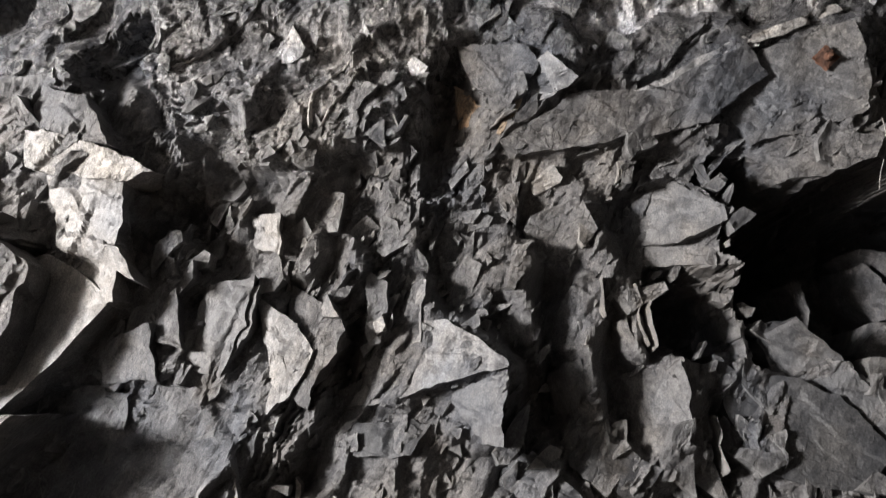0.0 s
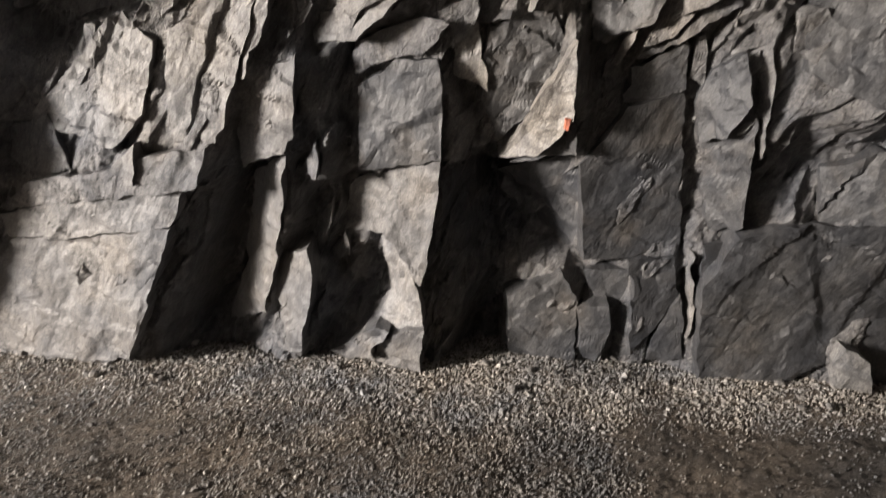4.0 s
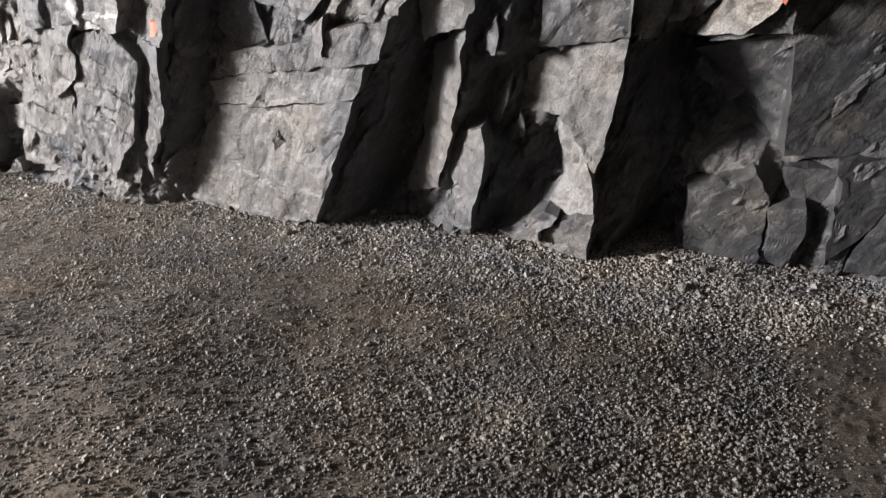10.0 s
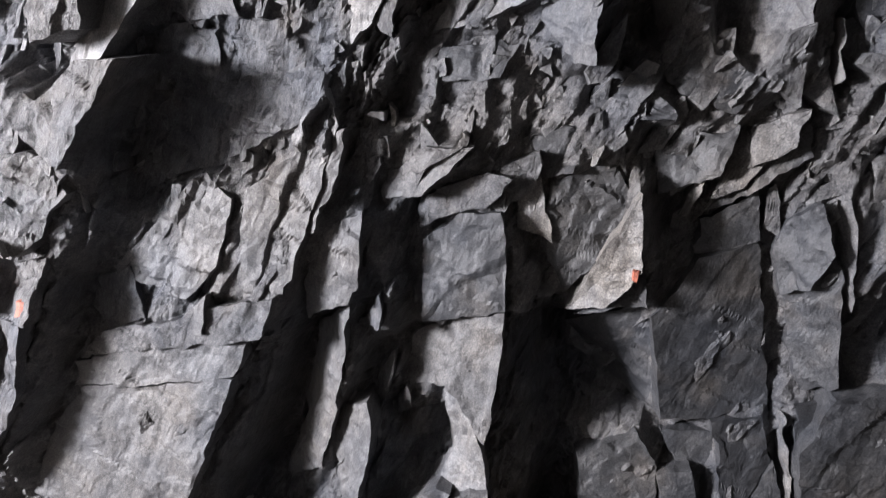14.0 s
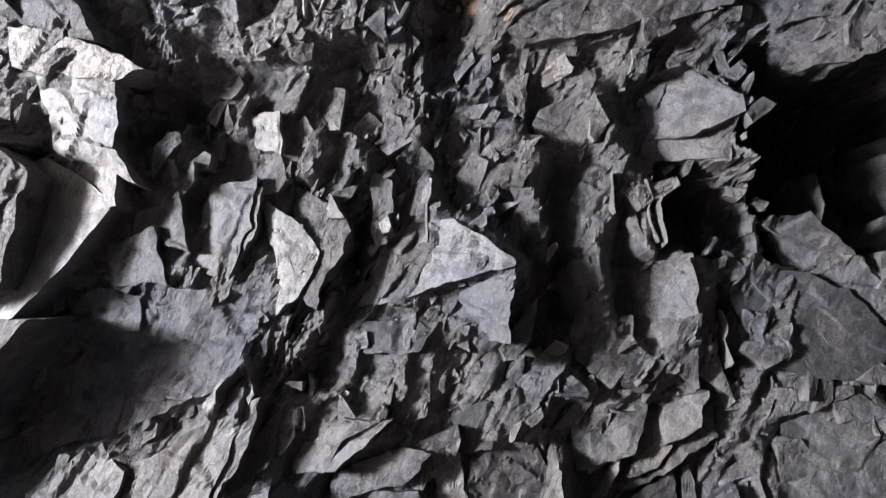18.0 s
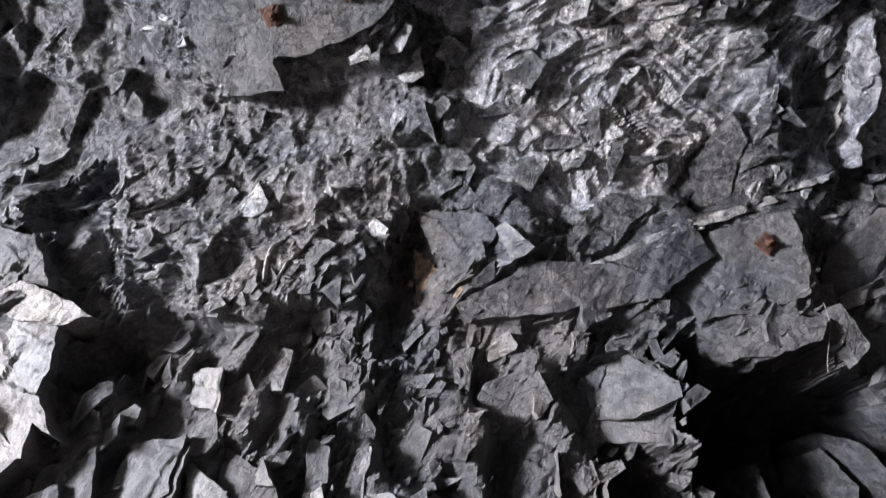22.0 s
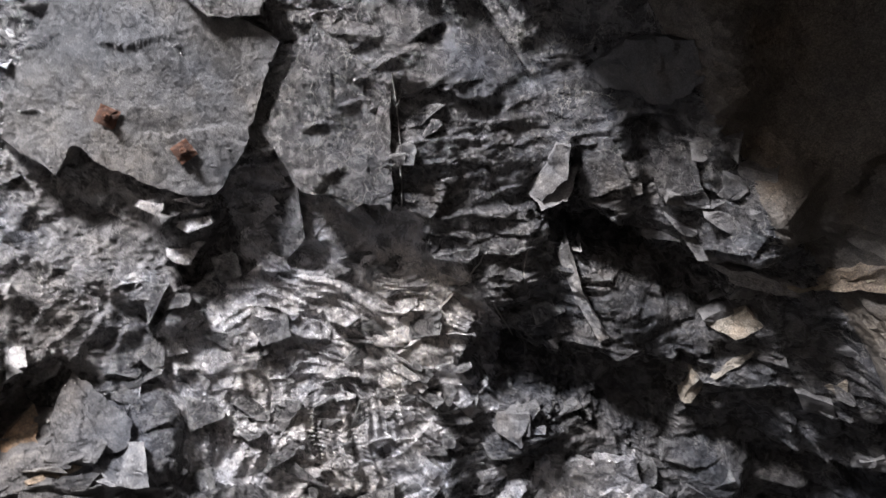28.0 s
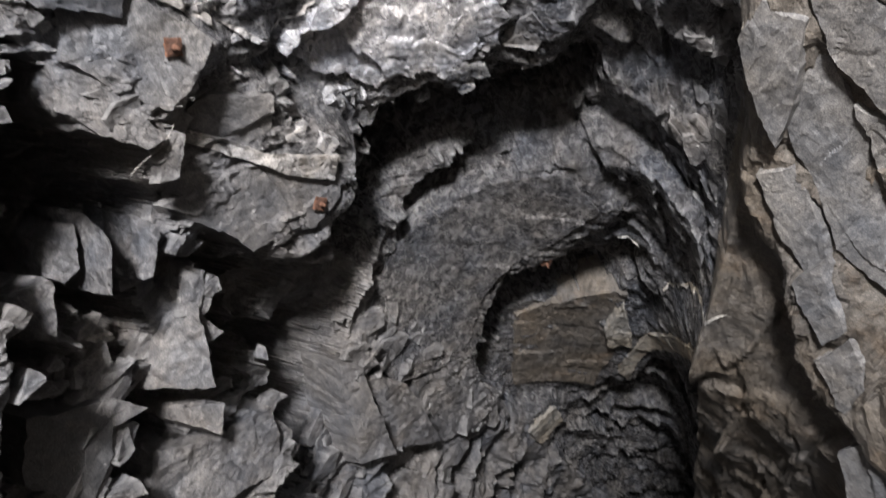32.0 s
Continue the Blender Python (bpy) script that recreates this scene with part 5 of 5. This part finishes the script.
def stone(u, s):
    """The whole broken surface without its gaps."""
    back, near = behind_blocks(u, s)
    rubble = band(u, 2.3, 2.8) * (1 - band(s, 3.9, 4.4))
    near = near * (1 - 0.75 * rubble)
    roof = band(s, ROOF_AT - 0.4, ROOF_AT + 0.2)
    h = relief(u, s) * (1 - near) + near * (back - 0.045 + 0.03 * band(s, 1.9, 2.4) * (1 - roof) + (1 - 0.15 * roof) * chips(u, s)) + rubble * 0.26 * facets(u / 0.3, s / 0.75, 151, 0.6, 1.3, 0.08)
    w = foil(u, s)
    x, y = u - 1.3 + 0.3 * swell(u / 0.42, s / 0.42, 137), s - 5.45 + 0.3 * swell(u / 0.42, s / 0.42, 138)
    r, turn = np.hypot(x, y), np.arctan2(y, x)
    folds = 0.075 * crumple(r / 0.17, turn / 0.75, 131) + 0.03 * crumple(r / 0.06, turn / 0.3, 133) + 0.012 * crumple(r / 0.03, turn / 0.12, 135)
    h = h * (1 - w) + w * (0.16 + folds + 0.3 * chips(u, s))
    w = brow(u, s)
    q, r = turned(u + 0.1 * swell(u / 0.4, s / 0.4, 152), s + 0.1 * swell(u / 0.4, s / 0.4, 153), -35, 1.9), turned(u, s, 20, 2.2)
    creases = (0.15 * facets(q[0] / 0.34, q[1] / 0.34, 155, 0.8, 0.5, 0.15) + 0.035 * facets(r[0] / 0.11, r[1] / 0.11, 157, 0.9, 0.5, 0.15)
               - 0.035 * crumple(q[0] / 0.16, q[1] / 0.16, 158) + 0.012 * facets(u / 0.04, s / 0.04, 159))
    return h * (1 - w) + w * (0.37 - 0.16 * band(s, 4.4, 5.7) + creases)



US = steps(-12.5, 24.0, 0.0, 0.0135, 0.45)
S_TOP = SEC[0][-1]
wall_north = skin("wall_north", US, np.r_[np.arange(-0.25, 1.9, 0.017), np.arange(1.9, ROOF_AT + 0.01, 0.0135)], SLATE, "dark grey slate wall of jagged broken rock", "rock wall")
ceiling = skin("ceiling", US, np.r_[np.arange(ROOF_AT, 7.4, 0.0165), np.arange(7.4, SOUTH_AT + 0.02, 0.022)], ROOF, "low vaulted roof of crumpled dark slate", "rock ceiling")
wall_south = skin("wall_south", US[::2], np.r_[np.arange(SOUTH_AT, SOUTH_AT + 2.4, 0.03), np.arange(SOUTH_AT + 2.42, S_TOP, 0.12)], BROWN, "leaning wall of pale grey slate slabs", "rock wall")


ROOF_BLOCKS = []
for corners, material, rough, jag, depth, detail, name, label in BLOCKS:
    if not material:
        continue
    v, t = block_arrays(corners, depth, detail, rough, jag)
    mid = corners[:, 1].mean()
    if ROOF_AT < mid < SOUTH_AT:
        ROOF_BLOCKS.append((v, t, material))
        continue
    ob = new(name, mesh_of(name, v, t, material))
    ob.parent = wall_north if mid < ROOF_AT else wall_south
    if label:
        tagged(ob, label)


def join_into(ob, pieces):
    """Adds pieces of (places, triangles, material) to the mesh of ob."""
    v, f = arrays_of(ob.data)
    mats = [m for m in ob.data.materials]
    own = np.empty(len(f), np.int32)
    ob.data.polygons.foreach_get("material_index", own)
    verts, faces, index, at = [v], [f], [own], len(v)
    for pv, pf, m in pieces:
        if m not in mats:
            mats.append(m)
        verts.append(pv)
        faces.append(pf + at)
        index.append(np.full(len(pf), mats.index(m), np.int32))
        at += len(pv)
    me = mesh_of(ob.name, np.concatenate(verts), np.concatenate(faces), mats[0])
    for m in mats[1:]:
        me.materials.append(m)
    me.polygons.foreach_set("material_index", np.concatenate(index))
    ob.data = me


def fragments(rng, count, u0, u1, s0, s1, material, small, large):
    """Angular splinters broken half loose, with their long side along the joints."""
    made = []
    us, ss = rng.uniform(u0, u1, count), rng.uniform(s0, s1, count)
    ground, pit = stone(us, ss), np.zeros(count, bool)
    for poly in [p for _, p in PITS] + [c[:, :2] for c, m, *_ in BLOCKS if m in (PLATE, PALE, QUARTZ, SMOOTH)]:
        pit |= inside(us, ss, poly)
    for u, s, base in zip(us[~pit], ss[~pit], ground[~pit] + 0.012):
        size, n = rng.uniform(small, large), int(rng.integers(4, 7))
        lean, slim = radians(rng.normal(62, 22)), rng.uniform(0.35, 0.7)
        gu, gs = rng.uniform(-0.2, 0.45), rng.uniform(-0.35, 0.35)
        turns = np.sort(rng.uniform(0, 2 * math.pi, n)) + np.linspace(0, 0.6, n)
        a, b = np.cos(turns) * size, np.sin(turns) * size * slim
        du, ds = a * math.cos(lean) - b * math.sin(lean), a * math.sin(lean) + b * math.cos(lean)
        corners = np.stack([u + du, s + ds, base + gu * du + gs * ds], -1)
        made.append((*block_arrays(corners, 0.1 - base, 0.042, 0.8, 0.012), material))
    return made


FRAGMENTS = np.random.default_rng(8)
join_into(wall_north, fragments(FRAGMENTS, 260, -3.6, 3.6, 2.9, ROOF_AT, SLATE, 0.05, 0.2) + fragments(FRAGMENTS, 620, -2.4, 2.4, 2.2, ROOF_AT, SLATE, 0.02, 0.07) + fragments(FRAGMENTS, 90, -1.4, 1.6, 2.2, ROOF_AT, PALE, 0.015, 0.05) + fragments(FRAGMENTS, 90, -0.3, 3.4, 1.9, 2.9, SLATE, 0.05, 0.2)
          + fragments(FRAGMENTS, 40, -3.0, -0.3, 2.0, 2.9, SLATE, 0.05, 0.14)
          + fragments(FRAGMENTS, 50, -3.4, 3.6, 2.1, ROOF_AT, PALE, 0.05, 0.12) + fragments(FRAGMENTS, 130, -7.0, -3.4, 0.2, ROOF_AT, SLATE, 0.08, 0.22)
          + fragments(FRAGMENTS, 160, 2.6, 7.0, 0.8, ROOF_AT, SLATE, 0.08, 0.26) + fragments(FRAGMENTS, 170, 2.5, 4.6, 2.0, 4.1, SLATE, 0.06, 0.24) + fragments(FRAGMENTS, 130, 4.6, 8.5, 2.6, ROOF_AT, SLATE, 0.1, 0.32))
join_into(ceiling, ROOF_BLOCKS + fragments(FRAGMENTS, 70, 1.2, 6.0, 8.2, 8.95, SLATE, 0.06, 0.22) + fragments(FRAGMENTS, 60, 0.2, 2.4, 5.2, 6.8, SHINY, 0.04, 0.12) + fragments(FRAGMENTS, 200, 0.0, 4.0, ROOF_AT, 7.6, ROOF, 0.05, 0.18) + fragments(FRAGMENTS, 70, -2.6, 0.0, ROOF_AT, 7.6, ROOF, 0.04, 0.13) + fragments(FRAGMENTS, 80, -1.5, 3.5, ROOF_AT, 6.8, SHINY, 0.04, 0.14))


# ---- pale veins that run over the broken stone ----
VEINS = []


def depth_of_gaps(u, s):
    return sum(depth * inside(u, s, poly) for depth, poly in PITS)


def vein(material, width, *points):
    """A thin raised band of mineral along a line of (metres along, metres up)."""
    line = np.array(points)
    d = np.r_[0, np.cumsum(np.hypot(*np.diff(line, axis=0).T))]
    t = np.linspace(0, d[-1], max(6, int(d[-1] / 0.012)))
    u, s = np.interp(t, d, line[:, 0]), np.interp(t, d, line[:, 1])
    u, s = u + 0.02 * swell(t / 0.13, t * 0 + width * 90, 141), s + 0.02 * swell(t / 0.13, t * 0 + width * 70, 142)
    du, ds = np.gradient(u), np.gradient(s)
    n = np.hypot(du, ds) + 1e-9
    half = 0.5 * width * np.clip(0.75 + 0.55 * swell(t / 0.07, t * 0 + 3.3, 143), 0.15, 1.4) * np.sqrt(np.clip(np.sin(np.linspace(0.05, 3.09, len(t))) * 3, 0, 1))
    rows = []
    for off, lift in ((-1, -0.04), (-0.5, 0.012), (0.1, 0.02), (0.6, 0.01), (1, -0.04)):
        a, b = u - ds / n * half * off, s + du / n * half * off
        rows.append(place(a, b, stone(a, b) - depth_of_gaps(a, b) + lift + 0.006 * swell(t / 0.02, t * 0 + off, 144)))
    v = np.stack(rows, 1).reshape(-1, 3)
    VEINS.append((v, sheet_faces(len(t), 5), material))


vein(QUARTZ, 0.022, (-0.01, 7.54), (0.16, 7.40), (0.36, 7.26), (0.57, 7.04), (0.65, 6.87))
vein(QUARTZ, 0.020, (1.50, 7.95), (1.46, 7.72), (1.40, 7.61))
vein(SHINY, 0.040, (2.57, 6.33), (2.62, 5.94), (2.76, 5.73), (2.65, 5.48))
vein(SHINY, 0.030, (2.74, 6.17), (2.79, 5.82), (2.78, 5.49))
vein(QUARTZ, 0.018, (1.27, 7.48), (1.42, 7.31))
vein(SHINY, 0.030, (1.82, 6.73), (1.86, 6.57), (1.97, 6.37))
vein(QUARTZ, 0.022, (1.25, 6.79), (1.20, 7.00), (1.13, 7.27))
vein(QUARTZ, 0.020, (1.42, 7.07), (1.61, 7.03), (1.79, 6.99))
vein(QUARTZ, 0.050, (2.72, 5.54), (2.72, 6.02), (2.68, 6.31), (2.62, 6.57))
vein(SHINY, 0.040, (1.26, 6.44), (1.36, 6.69), (1.52, 6.84))
vein(OCHRE, 0.050, (1.97, 8.34), (2.17, 8.45), (2.31, 8.82), (2.33, 9.43))
vein(QUARTZ, 0.050, (2.54, 5.41), (2.58, 5.75), (2.58, 6.15))
vein(QUARTZ, 0.020, (-1.50, 4.77), (-1.29, 4.90), (-1.09, 5.09), (-1.03, 5.33))
vein(QUARTZ, 0.045, (-0.76, 4.38), (-0.74, 4.61), (-0.54, 4.82))
vein(QUARTZ, 0.030, (-0.69, 4.38), (-0.59, 4.59), (-0.49, 4.75))
vein(CREAM, 0.070, (6.99, 7.96), (6.27, 8.61), (5.69, 9.42))
vein(CREAM, 0.050, (6.45, 7.49), (6.51, 7.70))
join_into(ceiling, VEINS)


# ---- floor ----
def floor_height(x, y):
    rise = 0.09 * band(y, 3.1, 3.9)
    return 0.03 * swell(x / 1.1, y / 1.1, 91) + 0.012 * swell(x / 0.3, y / 0.3, 92) + rise - 0.045


def build_floor():
    xs, ys = steps(-12.5, 24.0, -1.0, 0.03, 0.5), np.arange(-3.6, 4.9, 0.03)
    x, y = np.meshgrid(xs, ys, indexing="ij")
    z = floor_height(x, y) + 0.006 * facets(x / 0.06, y / 0.06, 95) + 0.004 * swell(x / 0.025, y / 0.025, 96)
    ob = new("floor", mesh_of("floor", np.stack([x, y, z], -1).reshape(-1, 3), sheet_faces(len(xs), len(ys)), DIRT))
    return tagged(ob, "trodden brown earth floor strewn with grey gravel", "floor", kind="structure")


floor = build_floor()


def pebble_shape(rng):
    """A crushed stone, as a chipped eight-cornered lump of about one unit."""
    v = np.array([(x, y, z) for x in (-1, 1) for y in (-1, 1) for z in (-1, 1)], float)
    v *= 0.5 * rng.uniform(0.6, 1.0, (8, 3))
    v[v[:, 2] > 0, :2] *= rng.uniform(0.5, 0.8)
    q = np.array([(0, 1, 3, 2), (4, 6, 7, 5), (0, 4, 5, 1), (2, 3, 7, 6), (0, 2, 6, 4), (1, 5, 7, 3)])
    return v, np.r_[q[:, [0, 1, 2]], q[:, [0, 2, 3]]]


def build_gravel():
    rng = np.random.default_rng(5)
    shapes = np.array([pebble_shape(rng)[0] for _ in range(40)])
    tris = np.delete(pebble_shape(rng)[1], [4, 10], 0)   # their undersides lie in the earth
    n, sparse = 310000, 30000
    x, y = np.r_[rng.uniform(-7.5, 3.6, n), rng.uniform(-11, 9, sparse)], np.r_[rng.uniform(0.6, 4.35, n), rng.uniform(-3.1, 4.3, sparse)]
    edge = np.r_[band(y[:n], 0.6, 1.9) * band(x[:n], -7.5, -5.8) * (1 - band(x[:n], 2.4, 3.6)), np.full(sparse, 0.6)]
    n += sparse
    bare = swell(x / 0.9, y / 0.7, 97) * 0.5 + swell(x / 0.3, y / 0.3, 98) * 0.3
    thick = 0.42 + 0.5 * band(y, 3.0, 3.8) + 0.5 * band(x, -1.5, 0.1) * (1 - band(x, 0.5, 1.1)) - 0.6 * bare - 0.75 * band(x, 0.5, 1.0) * (1 - band(y, 2.9, 3.4))
    keep = rng.uniform(0, 1, n) < np.clip(thick, 0.1, 1) * edge
    x, y, thick = x[keep], y[keep], thick[keep]
    n = len(x)
    size = rng.lognormal(math.log(0.0074), 0.38, n) * (0.85 + 0.35 * np.clip(thick, 0, 1))
    a, b = rng.uniform(0, 2 * math.pi, n), rng.uniform(-0.4, 0.4, n)
    v = shapes[rng.integers(0, 40, n)] * (size[:, None] * np.array([1.18, 0.97, 0.8]))[:, None]
    vy, vz = v[..., 1] * np.cos(b)[:, None] - v[..., 2] * np.sin(b)[:, None], v[..., 1] * np.sin(b)[:, None] + v[..., 2] * np.cos(b)[:, None]
    vx, vy = v[..., 0] * np.cos(a)[:, None] - vy * np.sin(a)[:, None], v[..., 0] * np.sin(a)[:, None] + vy * np.cos(a)[:, None]
    ground = floor_height(x, y) + 0.2 * size
    v = np.stack([vx + x[:, None], vy + y[:, None], vz + ground[:, None]], -1).reshape(-1, 3)
    f = (tris[None] + 8 * np.arange(n)[:, None, None]).reshape(-1, 3)
    me = mesh_of("gravel", v, f, GRAVEL)
    me.materials.append(FRESH)
    fresh = rng.uniform(0, 1, n) < 0.04 + 0.75 * band(y, 2.9 - 0.2 * np.clip(x, -1, 1), 3.5) * band(x, -3.5, -0.5)
    me.polygons.foreach_set("material_index", np.repeat(fresh, len(tris)).astype(np.int32))
    ob = new("gravel", me)
    return tagged(ob, "loose grey crushed stone scattered over the floor", "gravel", kind="stuff")


build_gravel()


def closing(name, x, label):
    ss = np.linspace(SEC[0][0], SEC[0][-1], 60)
    ring = place(np.full(60, x), ss, np.full(60, -0.5))
    mid = ring.mean(0)
    v = np.r_[ring, mid[None]]
    f = np.array([(i, (i + 1) % 60, 60) for i in range(60)])
    return tagged(new(name, mesh_of(name, v, f, SLATE)), label, "rock wall", kind="structure")


closing("wall_west", -12.4, "dark rock closing the gallery behind the light")
closing("wall_east", 23.8, "dark rock at the gallery's far end")


# ---- rock bolts ----
def part(name, bm, material, parent, label=""):
    me = bpy.data.meshes.new(name)
    bm.to_mesh(me)
    bm.free()
    me.materials.append(material)
    ob = new(name, me)
    ob.parent = parent
    return tagged(ob, label) if label else ob


def dented(bm, amount, seed):
    rng = np.random.default_rng(seed)
    for v in bm.verts:
        v.co += Vector(rng.normal(0, amount, 3))
    return bm


def rock_bolt(at, out, spin, size, label, seed):
    """A rusty bolt end: a dished square plate, a nut on it and the rod's stub, standing out of the rock."""
    top = new("rock_bolt")
    top.matrix_world = Matrix.Translation(at) @ Vector(out).to_track_quat("Z", "Y").to_matrix().to_4x4() @ pose(0, 0, 0, 0, 0, spin)
    tagged(top, label, "rock bolt", "rock bolts in the roof")
    bm = bmesh.new()
    bmesh.ops.create_grid(bm, x_segments=6, y_segments=6, size=size / 2)
    for v in bm.verts:
        r = v.co.xy.length / (size / 2)
        v.co.z = 0.16 * size * max(0, 1 - r * r)
    bmesh.ops.solidify(bm, geom=bm.faces[:], thickness=0.012)
    part("face_plate", dented(bm, 0.0015, seed), RUST, top, "bent rusty square plate")
    bm = bmesh.new()
    bmesh.ops.create_cone(bm, cap_ends=True, segments=6, radius1=0.24 * size, radius2=0.22 * size, depth=0.26 * size, matrix=Matrix.Translation((0, 0, 0.26 * size)))
    bmesh.ops.bevel(bm, geom=bm.edges[:], offset=0.004, segments=1, affect="EDGES")
    part("nut", dented(bm, 0.0008, seed + 1), RUST, top)
    bm = bmesh.new()
    bmesh.ops.create_cone(bm, cap_ends=True, segments=12, radius1=0.1 * size, radius2=0.09 * size, depth=0.4 * size, matrix=Matrix.Translation((0, 0, 0.48 * size)))
    part("rod", dented(bm, 0.0008, seed + 2), RUST, top)
    return top


rock_bolt((-0.798, 1.54, 4.985), (0.0, -0.367, -0.93), 25, 0.1, "rusty rock bolt with a square plate in the slate slab", 1)
rock_bolt((-0.422, 1.38, 5.015), (0.05, -0.3, -0.954), 4, 0.1, "rusty rock bolt with a square plate near the slab's edge", 2)
rock_bolt((1.96, 2.26, 4.23), (-0.15, -0.807, -0.59), 40, 0.095, "rusty rock bolt in a grey block below the vein", 3)
rock_bolt((3.507, 2.225, 4.17), (-0.2, -0.816, -0.578), 20, 0.095, "small rusty rock bolt in a dark slab beyond", 4)
rock_bolt((6.394, 1.12, 4.93), (-0.2, -0.2, -0.96), 10, 0.1, "rusty rock bolt at the lip of the far niche", 5)


# ---- loose stones at the foot of the wall ----
def loose_stone(x, y, size, spin, material, label, seed):
    rng = np.random.default_rng(seed)
    bm = bmesh.new()
    bmesh.ops.create_icosphere(bm, subdivisions=2, radius=0.5)
    cuts = [Vector(rng.normal(0, 1, 3)).normalized() for _ in range(9)]
    for v in bm.verts:
        for c in cuts:
            over = v.co.dot(c) - 0.34
            if over > 0:
                v.co -= c * over
        v.co = Vector((v.co.x * size * 1.3, v.co.y * size, v.co.z * size * 0.75)) + Vector(rng.normal(0, 0.02 * size, 3))
    me = bpy.data.meshes.new("loose_stone")
    bm.to_mesh(me)
    bm.free()
    me.materials.append(material)
    ob = new("loose_stone", me)
    ob.matrix_world = pose(x, y, float(floor_height(np.array([x]), np.array([y]))[0]) + 0.22 * size, 0, 0, spin)
    return tagged(ob, label, "stone", "loose stones at the foot of the wall")


loose_stone(-1.82, 4.02, 0.075, 20, QUARTZ, "pale angular loose stone on the gravel", 11)
STONES = np.random.default_rng(21)
for k in range(44):
    sx = STONES.uniform(-5.0, 2.4)
    loose_stone(sx, STONES.uniform(3.45, 3.95) - 0.1 * max(0.0, sx - 1.0), STONES.lognormal(math.log(0.045), 0.3), STONES.uniform(0, 360), GRAVEL, "small grey broken stone lying on the gravel", 100 + k)


# ---- a thread hanging from the brow ----
def hanging_wire():
    curve = bpy.data.curves.new("hanging_wire", "CURVE")
    curve.dimensions, curve.bevel_depth, curve.bevel_resolution = "3D", 0.0022, 2
    line = curve.splines.new("POLY")
    line.points.add(8)
    for k, p in enumerate(line.points):
        f = k / 8
        p.co = (2.182 + 0.02 * math.sin(5 * f), 2.36 + 0.19 * f, 3.9 - 0.31 * f, 1)
    curve.materials.append(QUARTZ)
    return tagged(new("hanging_wire", curve), "thin pale wire hanging from the broken rock", "wire")


hanging_wire()
